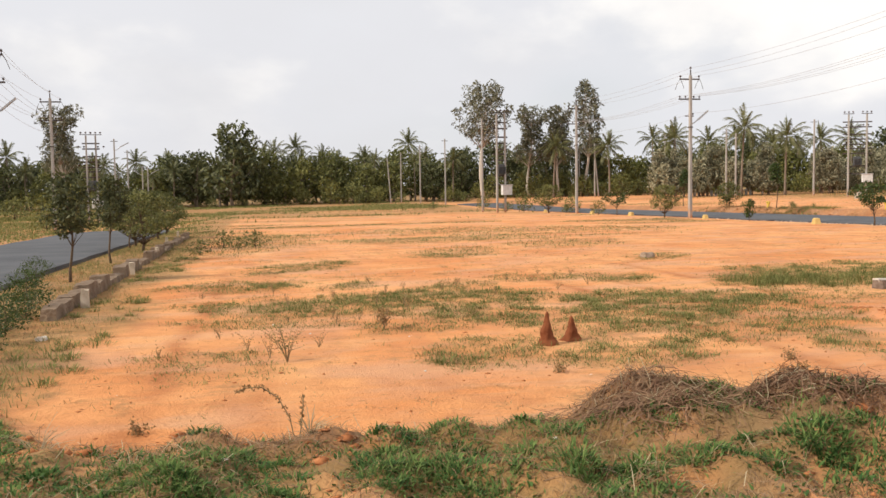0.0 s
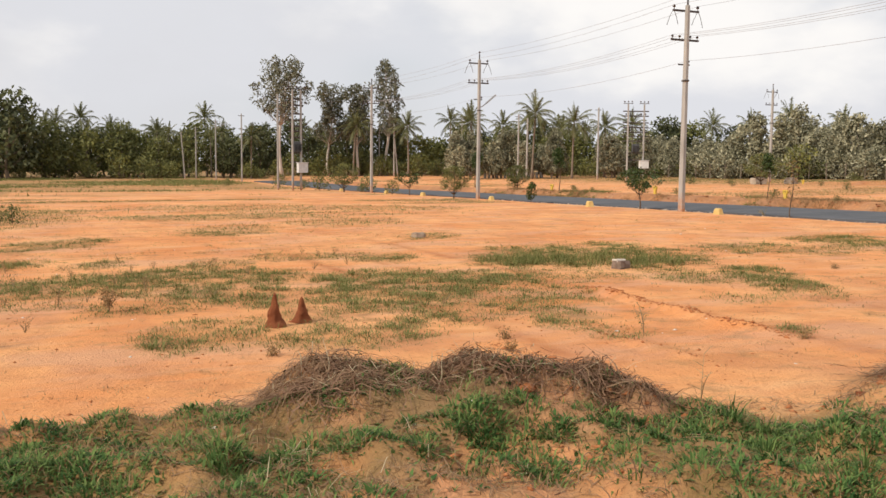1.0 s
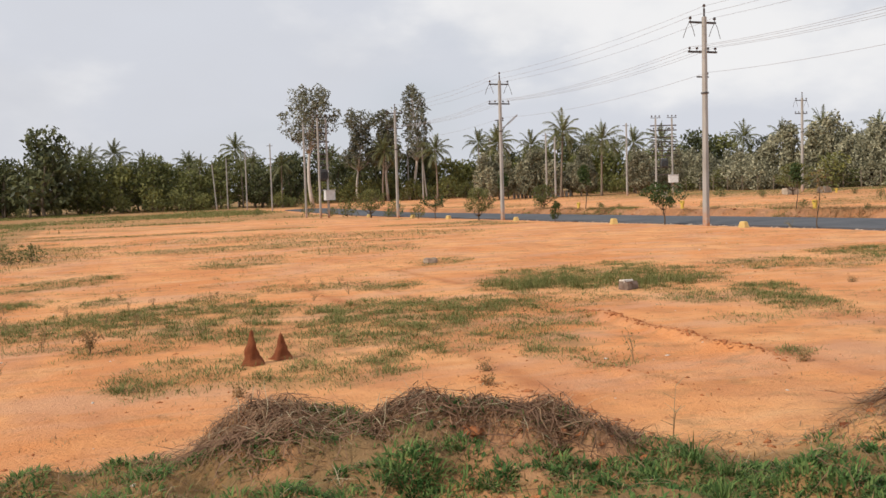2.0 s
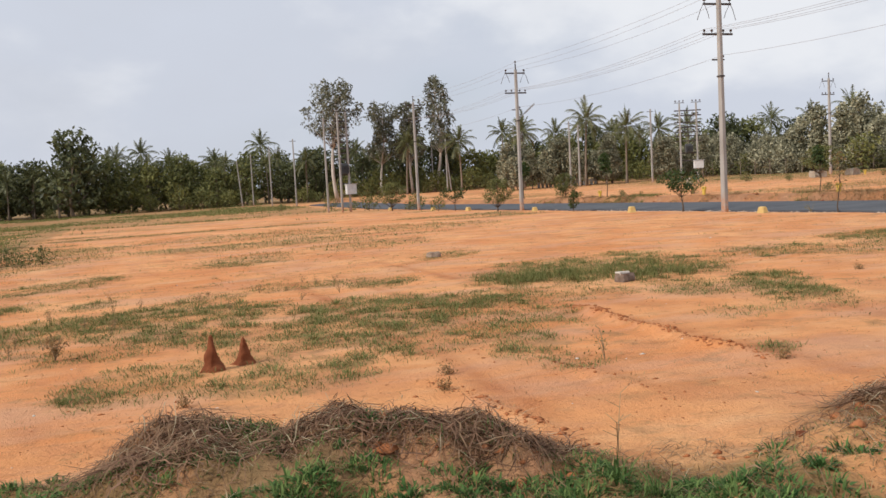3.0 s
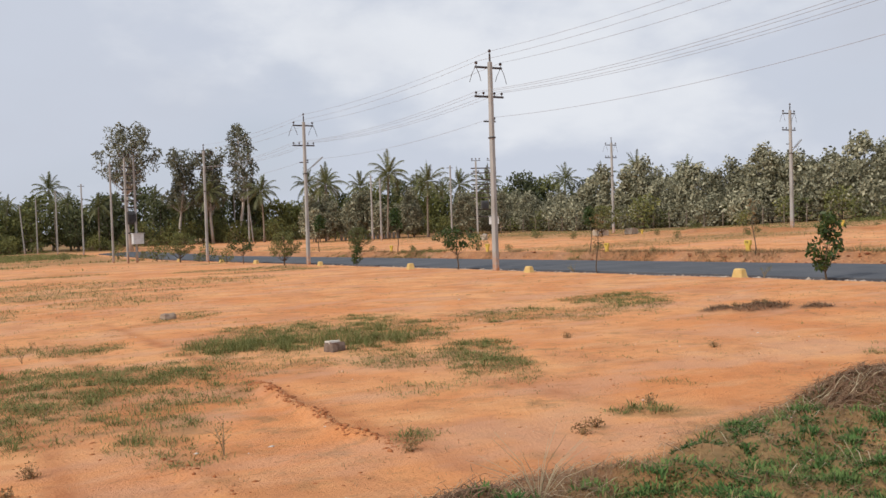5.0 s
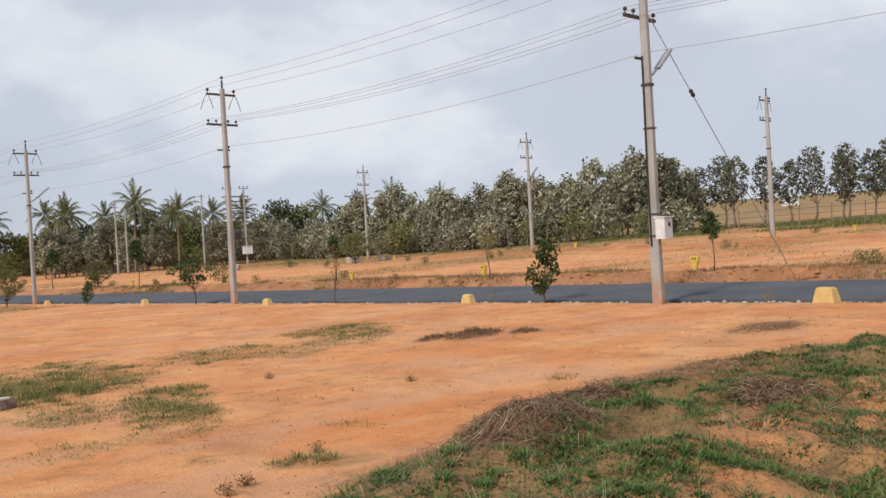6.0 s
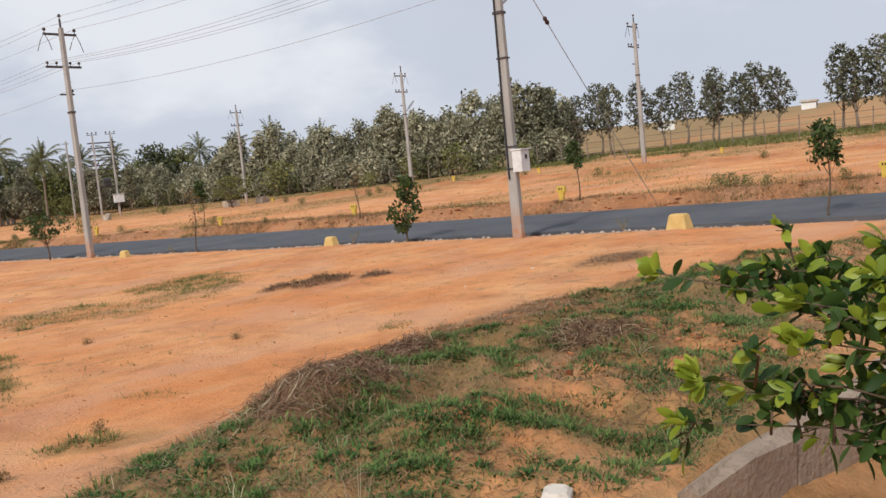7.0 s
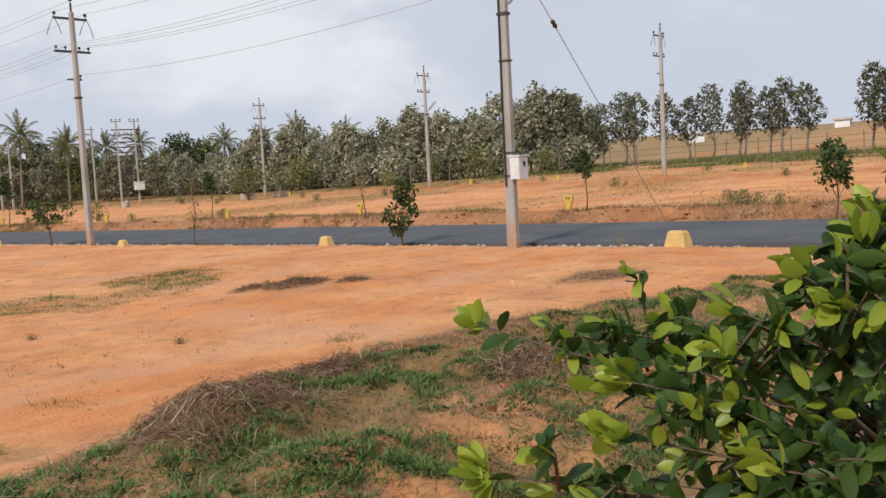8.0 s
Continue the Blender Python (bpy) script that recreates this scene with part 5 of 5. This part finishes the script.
marker = single("white_stone", Geo().box((0, 0, 0.0), (0.17, 0.15, 0.3), 0.94, 0.02), PALESTONE, "squared pale marker stone beside the low wall", "stone")
marker.matrix_basis = pose(10.1, 2.35, 0.02, 3, -4, 24)
rough_stone("field_stone", -1.95, 11.1, (0.12, 0.09, 0.06), PALESTONE, "small pale stone at the verge", "loose rocks", 85)
for i, (x, y) in enumerate(((13.4, 5.35), (11.0, 4.75), (12.6, 5.5), (6.0, 4.2), (14.2, 5.0), (9.5, 3.6), (12.2, 3.5), (1.6, 5.6), (18.5, 7.9), (13.6, 3.1))):
    rough_stone("small_stone", x, y, (0.06, 0.045, 0.03), PALESTONE if i % 3 else TERMITE, "small stone lying on the grassy verge", "verge stones", 90 + i)

for i, (x, y, w) in enumerate(((50.8, 55.4, 1.2), (52.3, 53.6, 1.1), (47.0, 66.0, 0.9))):
    rough_stone("stone_slab", x, y, (w, 0.5, 0.5), STONE, "grey stone slab on rough ground", "stone slabs", 120 + i, 0.05, 20 * i, "slab")

for x0, y0, y1, n in ((7.65, 6.4, 10.5, 420), (5.1, 4.9, 7.2, 150), (6.25, 5.8, 8.2, 60)):
    line = rng.uniform(y0, y1, n)
    curve = x0 + (fbm(line, line * 0, 0.5, 9, 3) - 0.5) * 0.6 + rng.normal(0, 0.04, n)
    rubble("ridge_clods", n, lambda k, p=np.stack([curve, line], 1): p, 0.016, CLOD, "crumbled reddish clods along an old wheel rut")

# low stone walls of the drains
def stone_wall(name, spots, size, turn, label, seed, material):
    root = tagged(new(name), label, "wall", kind="structure")
    r = random.Random(seed)
    protos = []
    for k in range(4):
        bm = bmesh.new()
        bmesh.ops.create_cube(bm, size=1.0)
        bmesh.ops.subdivide_edges(bm, edges=bm.edges[:], cuts=1, use_grid_fill=True)
        for v in bm.verts:
            v.co = Vector((v.co.x * size[0], v.co.y * size[1], v.co.z * size[2])) * (1 - 0.07 * (v.co.length > 0.8))
            v.co += Vector((r.uniform(-1, 1), r.uniform(-1, 1), r.uniform(-1, 1))) * 0.018
        me = bpy.data.meshes.new("stone")
        bm.to_mesh(me)
        bm.free()
        me.materials.append(material)
        protos.append(me)
    for i, (x, y, z) in enumerate(spots):
        ob = new("stone", protos[r.randrange(4)])
        ob.parent = root
        ob.matrix_basis = pose(x, y, z, r.uniform(-3, 3), r.uniform(-3, 3), turn + r.uniform(-4, 4))
    return root


stone_wall("wall_west", [(-2.25 - 0.012 * (y - 10) + rb.uniform(-0.03, 0.03), y, gz(-2.2, y) + rb.uniform(-0.1, 0.06)) for y in np.arange(12.6, 40, 0.62) if rb.random() > 0.2], (0.24, 0.6, 0.4), 0,
           "low rough granite drain wall beside the west road", 4, DRAINSTONE)
stone_wall("wall_verge", [(x, 1.84 - 0.12 * (x - 10.2) + rb.uniform(-0.02, 0.02), -0.22 + rb.uniform(-0.02, 0.02) + 0.006 * (x - 10)) for x in np.arange(10.88, 19, 1.04)], (1.04, 0.15, 0.76), -7, "low granite drain wall along the verge", 6, WALLSTONE)

def road_edge(n):
    y = rng.uniform(2, 48, n * 3)
    y = y[rng.uniform(0, 1, n * 3) < 0.12 + 0.88 * step(0.42, 0.6, fbm(y, y * 0, 0.45, 53, 3))][:n]
    return np.stack([23.8 + rng.normal(0, 0.15, len(y)) + (fbm(y, y * 0, 0.6, 54, 2) - 0.5) * 0.3, y], 1)


rubble("road_edge_rubble", 1500, road_edge, 0.05, RUBBLE, "crumbled pale stones along the road edge")
rubble("field_pebbles", 6000, lambda n: np.stack([rng.uniform(-1, 22, n), 5.2 + 24 * rng.uniform(0, 1, n) ** 1.5], 1), 0.011, CLOD, "scattered small red clods on the field")
rubble("field_white_pebbles", 160, lambda n: np.stack([rng.uniform(-1, 20, n), rng.uniform(3.5, 20, n)], 1), 0.014, PALESTONE, "scattered pale pebbles")
rubble("far_road_rubble", 600, lambda n: np.stack([30.1 + rng.normal(0, 0.3, n), rng.uniform(2, 60, n)], 1), 0.05, TERMITE, "rough stones and clods along the far road edge")


rubble("verge_clods", 2600, lambda n: scatter(n * 3, -3, 19, 2.1, 6.6, lambda x, y: step(0.1, 0.4, bank(x, y)) * (1 - green_mask(x, y)) * step(0.44, 0.6, fbm(x, y, 1.5, 73, 3)))[:n], 0.028, CLOD, "crumbled red earth clods on the bare parts of the verge")


def termite_mound(x, y, h, r, seed):
    """A smooth leaning spire of red earth on a wider foot."""
    rings, n = 15, 18
    verts, faces = [], []
    for i in range(rings):
        k = i / (rings - 1)
        rad = r * (0.95 * (1 - k) ** 2.6 + 0.62 * (1 - k ** 4) ** 0.6 * (1 - 0.42 * k) + 0.05)
        for j in range(n):
            a = 2 * math.pi * j / n
            p = Vector((math.cos(a) * rad, math.sin(a) * rad * 0.9, k * h))
            q = 1 + 0.5 * noise.noise(Vector((math.cos(a) * 1.2, math.sin(a) * 1.2, k * 3 + seed))) + 0.22 * noise.noise(Vector((math.cos(a) * 3, math.sin(a) * 3, k * 9 + seed)))
            verts.append((p.x * q + 0.1 * r * k, p.y * q, p.z - 0.02))
    for i in range(rings - 1):
        for j in range(n):
            b = (j + 1) % n
            faces.append((i * n + j, i * n + b, (i + 1) * n + b, (i + 1) * n + j))
    faces.append(tuple(range((rings - 1) * n, rings * n)))
    ob = single("termite_mound", Geo().add(verts, faces), TERMITE, "pointed red-brown termite mound on bare earth", "termite mound", "pair of termite mounds", smooth=True)
    ob.matrix_basis = pose(x, y, gz(x, y))
    return ob


termite_mound(3.35, 8.95, 0.36, 0.076, 1)
termite_mound(3.66, 9.1, 0.28, 0.072, 7)


# ---- dry shrubs and herbs ----
def dry_shrub(x, y, h, stems, seed, leafmat, leaves, label, name="dry_shrub", arch=0.6, leaf=0.03):
    rnd = np.random.default_rng(seed)
    root = thing(name, (x, y, gz(x, y)), label, "shrub", "dry shrubs")
    g, centres = Geo(), []
    for i in range(stems):
        a = rnd.uniform(0, 2 * math.pi)
        t = rnd.uniform(0.15, 1.0) * arch
        p = Vector((0, 0, -0.02))
        pts = [p.copy()]
        for k in range(5):
            tt = t * (0.5 + 0.3 * k)
            p = p + Vector((math.cos(a) * math.sin(tt), math.sin(a) * math.sin(tt), math.cos(tt))) * h * rnd.uniform(0.16, 0.26)
            pts.append(p.copy())
            if k > 0:
                centres.append(tuple(p))
                q = p + Vector((rnd.normal(0, 0.07), rnd.normal(0, 0.07), 0.06)) * h * 2
                g.tube([p, q], [0.0025, 0.0015], 3)
                centres.append(tuple(q))
        g.tube(pts, [0.0045, 0.004, 0.0035, 0.003, 0.002, 0.0015], 4)
    part("stem", g, DRYSTEM, root)
    if leaves:
        v, f = leaf_cloud(centres, [0.05] * len(centres), leaves, leaf, rnd)
        part("foliage", mesh_arrays("foliage", v, f, leafmat), leafmat, root)
    return root


dry_shrub(0.75, 8.8, 0.34, 14, 1, OLIVELEAF, 2, leaf=0.02, label= "thin grey-green dry shrub on bare earth")
dry_shrub(6.45, 7.15, 0.28, 4, 2, OLIVELEAF, 2, leaf=0.02, label= "spindly dry weed on bare earth")
dry_shrub(1.9, 10.6, 0.22, 9, 3, HERB, 4, "low brown dry weed")
for i in range(34):
    x, y = rb.uniform(-0.5, 6.5), rb.uniform(9.0, 17.0)
    dry_shrub(x, y, rb.uniform(0.08, 0.2), 3, 10 + i, HERB, 2, "low reddish-brown dry weed", "dry_weed", leaf=0.02)
for i, (x, y) in enumerate(((5.12, 7.4), (8.9, 5.9), (9.15, 6.05), (10.15, 6.5), (4.9, 6.9), (13.2, 8.6), (3.0, 7.5), (-0.3, 6.3), (7.6, 6.3), (12.6, 10.8), (17.2, 11.2), (16.8, 11.5), (24.0, 25.0), (23.7, 9.0), (23.5, 16.6), (30.6, 24.0), (30.8, 19.0), (31.2, 9.5))):
    dry_shrub(x, y, 0.09 if x < 20 else 0.3, 6, 60 + i, HERB if x < 20 else OLIVELEAF, 3, "small dry weed tuft on bare earth", "dry_weed", 0.9, 0.022)


def arching_weed(x, y):
    """A dried stem that bows over, with a second upright one."""
    root = thing("arching_weed", (x, y, gz(x, y)), "bowed reddish dry weed stem on the straw bank", "weed")
    a = [Vector((0, 0, -0.03)), Vector((-0.03, 0, 0.14)), Vector((-0.10, 0.02, 0.27)), Vector((-0.2, 0.03, 0.34)), Vector((-0.3, 0.03, 0.34)), Vector((-0.36, 0.03, 0.31))]
    b = [Vector((0.02, 0, -0.03)), Vector((0.04, 0, 0.1)), Vector((0.05, 0.0, 0.2)), Vector((0.055, 0, 0.28))]
    rnd = np.random.default_rng(4)
    for pts in (a, b):
        stem = part("stem", Geo().tube(pts, 0.004, 4), DRYSTEM, root)
        c = [tuple(p.lerp(q, k / 5)) for p, q in zip(pts[1:], pts[2:]) for k in range(5)]
        v, f = leaf_cloud(c, [0.018] * len(c), 5, 0.022, rnd)
        part("foliage", mesh_arrays("foliage", v, f, HERB), HERB, stem)
    return root


arching_weed(0.72, 5.75)
dry_shrub(5.2, 4.75, 0.34, 2, 140, HERB, 0, "forked bare twig stuck in the bank", "dry_weed", 1.0)


def straw_tuft(x, y, n, h, seed, label="fan of long pale dry grass stalks"):
    root = thing("dry_grass_tuft", (x, y, gz(x, y)), label, "dry grass", "dry grass tufts")
    rnd = np.random.default_rng(seed)
    for k in range(n):
        a, t = rnd.uniform(0, 2 * math.pi), rnd.uniform(0.3, 1.2)
        L = h * rnd.uniform(0.6, 1.2)
        p = [Vector((0, 0, -0.02)), Vector((math.cos(a) * math.sin(t), math.sin(a) * math.sin(t), math.cos(t))) * L * 0.5]
        p.append(p[1] + Vector((math.cos(a) * math.sin(t + 0.35), math.sin(a) * math.sin(t + 0.35), math.cos(t + 0.35))) * L * 0.5)
        part("stalk", Geo().tube(p, [0.0025, 0.002, 0.001], 3), PALESTRAW, root)
    return root


straw_tuft(0.8, 5.45, 26, 0.17, 1)
straw_tuft(9.3, 2.9, 26, 0.42, 2)
straw_tuft(7.3, 4.3, 20, 0.45, 3)
straw_tuft(-0.7, 5.4, 18, 0.22, 4)
straw_tuft(12.9, 3.3, 10, 0.22, 5)


# ---- the leafy bush at the end of the walk ----
def leafy_bush():
    root = thing("leafy_bush", (9.72, 0.22, gz(9.72, 0.22)), "glossy green roadside bush with bright yellow-green shoot tips", "bush")
    rnd = np.random.default_rng(77)
    g = Geo()
    old, young = [[], []], [[], []]

    def leaf(store, p, u, size):
        """One pointed oval leaf with a folded midrib."""
        u = u.normalized()
        w = u.cross(Vector(rnd.normal(0, 1, 3))).normalized()
        if w.cross(u).z < 0:
            w = -w
        q = w.cross(u).normalized()
        wd = size * rnd.uniform(0.2, 0.27)
        dr = q * -size * rnd.uniform(0.05, 0.2)
        o = len(store[0])
        fold = q * wd * 0.3
        ks = (0.0, 0.18, 0.45, 0.72, 0.92, 1.0)
        ws = (0.05, 0.62, 1.0, 0.92, 0.45, 0.02)
        for k, x in zip(ks, ws):
            m = p + u * size * k + dr * k * k
            store[0].extend([m + w * wd * x + fold * x, m, m - w * wd * x + fold * x])
        for k in range(5):
            c = o + 3 * k
            for d in (0, 1):
                store[1].extend([(c + d, c + d + 1, c + d + 4), (c + d, c + d + 4, c + d + 3)])

    def shoot(a, b, n, tip, size=0.058):
        a, b = Vector(a), Vector(b)
        mid = a.lerp(b, 0.5) + Vector((rnd.normal(0, 0.03), rnd.normal(0, 0.03), 0.05))
        g.tube([a, mid, b], [0.005, 0.004, 0.002], 5)
        d = (b - mid).normalized()
        for k in range(n):
            f = 0.35 + 0.65 * k / n
            p = (a.lerp(mid, f * 2) if f < 0.5 else mid.lerp(b, f * 2 - 1))
            u = d * 0.5 + Vector(rnd.normal(0, 0.75, 3)) + Vector((0, 0, 0.15))
            leaf(old, p, u, size * rnd.uniform(0.7, 1.45))
        for k in range(tip):
            u = d * 0.9 + Vector(rnd.normal(0, 0.6, 3)) + Vector((0, 0, 0.25))
            leaf(young, b + Vector(rnd.normal(0, 0.012, 3)), u, size * rnd.uniform(0.85, 1.35))

    base = Vector((0, 0, 0))
    limbs = []
    for i in range(11):
        a = i * 2.4
        top = Vector((0.42 * math.cos(a) * rnd.uniform(0.4, 1), 0.42 * math.sin(a) * rnd.uniform(0.4, 1), rnd.uniform(0.7, 1.3)))
        mid = top * 0.5 + Vector((0.05 * math.cos(a), 0.05 * math.sin(a), 0.1))
        g.tube([base - Vector((0, 0, 0.1)), mid, top], [0.016, 0.010, 0.005], 6)
        limbs.append((mid, top))
    for mid, top in limbs:
        for k in range(20):
            s = mid.lerp(top, rnd.uniform(0.0, 1.0))
            d = Vector((s.x, s.y, 0)).normalized() * rnd.uniform(0.1, 0.38) + Vector((rnd.normal(0, 0.12), rnd.normal(0, 0.12), rnd.uniform(-0.16, 0.26)))
            shoot(s, s + d, 18, 6 if rnd.uniform() < 0.42 else 0)
    # longer sprays that reach out over the verge
    for b, n, tip in (((-0.26, 1.2, 1.25), 14, 14), ((-0.2, 1.0, 1.24), 18, 3), ((-0.6, 0.98, 0.82), 12, 14), ((-0.48, 0.82, 0.9), 14, 4), ((-0.5, 0.62, 1.08), 14, 16), ((-0.35, 0.75, 1.15), 20, 3), ((-0.3, 0.45, 1.24), 22, 8),
                      ((-0.4, 0.35, 0.95), 20, 3), ((0.0, 0.75, 1.26), 22, 4), ((-0.3, 0.2, 1.36), 20, 12), ((-0.14, 0.04, 1.58), 18, 14), ((-0.02, 0.2, 1.54), 20, 10), ((-0.45, 0.6, 0.75), 12, 3), ((-0.08, -0.1, 1.46), 20, 8),
                      ((-0.64, 0.9, 0.98), 12, 18), ((-0.28, 0.42, 1.34), 22, 6), ((-0.12, 0.2, 1.5), 22, 8), ((0.0, 0.4, 1.36), 22, 2), ((-0.4, 0.66, 1.18), 16, 12), ((0.1, 0.3, 1.42), 22, 4), ((-0.1, 0.86, 1.24), 18, 6), ((-0.22, 0.3, 1.42), 20, 6)):
        s = Vector((b[0] * 0.25, b[1] * 0.25, b[2] * 0.78))
        shoot(s, b, int(n * 1.35), tip, 0.07)
        for k in range(3):
            m = s.lerp(Vector(b), rnd.uniform(0.5, 0.95))
            shoot(m, m + Vector((rnd.normal(0, 0.07), rnd.normal(0, 0.07), rnd.normal(0.03, 0.06))), 8, 3 if tip > 3 else 0)
    part("stem", g, TWIG, root, smooth=True)
    for name, store, mat, lab in (("foliage", old, BUSHLEAF, "glossy dark green leaves"), ("young_foliage", young, YOUNGLEAF, "bright yellow-green young leaves")):
        me = mesh_arrays(name, np.array([tuple(p) for p in store[0]]), np.array(store[1]), mat, True)
        part(name, me, mat, root, lab)
    return root


leafy_bush()


# ---- fence and far buildings ----
fence = tagged(new("fence"), "weathered post and wire fence before the plantation", "fence")
fp = Geo().box((0, 0, 0.75), (0.07, 0.07, 1.6), 0.9, 0.01).mesh("post", BARK)
posts = [(67.5 - 0.08 * max(0, y - 70), y) for y in np.arange(8, 102, 2.2)]
for x, y in posts:
    ob = part("post", fp, BARK, fence)
    ob.matrix_basis = pose(x, y, gz(x, y), rb.uniform(-3, 3), rb.uniform(-3, 3), 0)
for zz in (0.5, 0.9, 1.3):
    part("fence_wire", Geo().tube([(x, y, gz(x, y) + zz) for x, y in posts], 0.012, 3), STEEL, fence)


def far_shed(x, y, w, d, h, turn, label):
    root = thing("farm_shed", (x, y, gz(x, y)), label, "building", "far buildings", turn=turn)
    part("wall", Geo().box((0, 0, h / 2 - 0.1), (w, d, h + 0.2)), WHITEWALL, root)
    part("roof", Geo().box((0, 0, h + 0.15), (w + 0.6, d + 0.6, 0.3), 0.85), STONE, root)
    for k in (-0.25, 0.2):
        part("window", Geo().box((k * w, -d / 2 - 0.02, h * 0.55), (w * 0.12, 0.06, h * 0.35)), BLACKINK, root)
    return root


far_shed(160.0, 46.0, 2.6, 2.2, 1.1, 10, "small white building far across the fields")
far_shed(150.0, 66.0, 3.0, 2.4, 1.2, 30, "small white building far across the fields")
garden_wall = tagged(new("garden_wall"), "pale slatted wall before the palms", "wall", kind="structure")
slat = Geo().box((0, 0, 0.3), (0.28, 0.12, 0.8), 0.9, 0.01).mesh("slat", WHITEWALL)
for k in range(15):
    ob = part("slat", slat, WHITEWALL, garden_wall)
    x, y = 48.5 + 0.42 * k, 98.5 - 0.2 * k
    ob.matrix_basis = pose(x, y, gz(x, y))
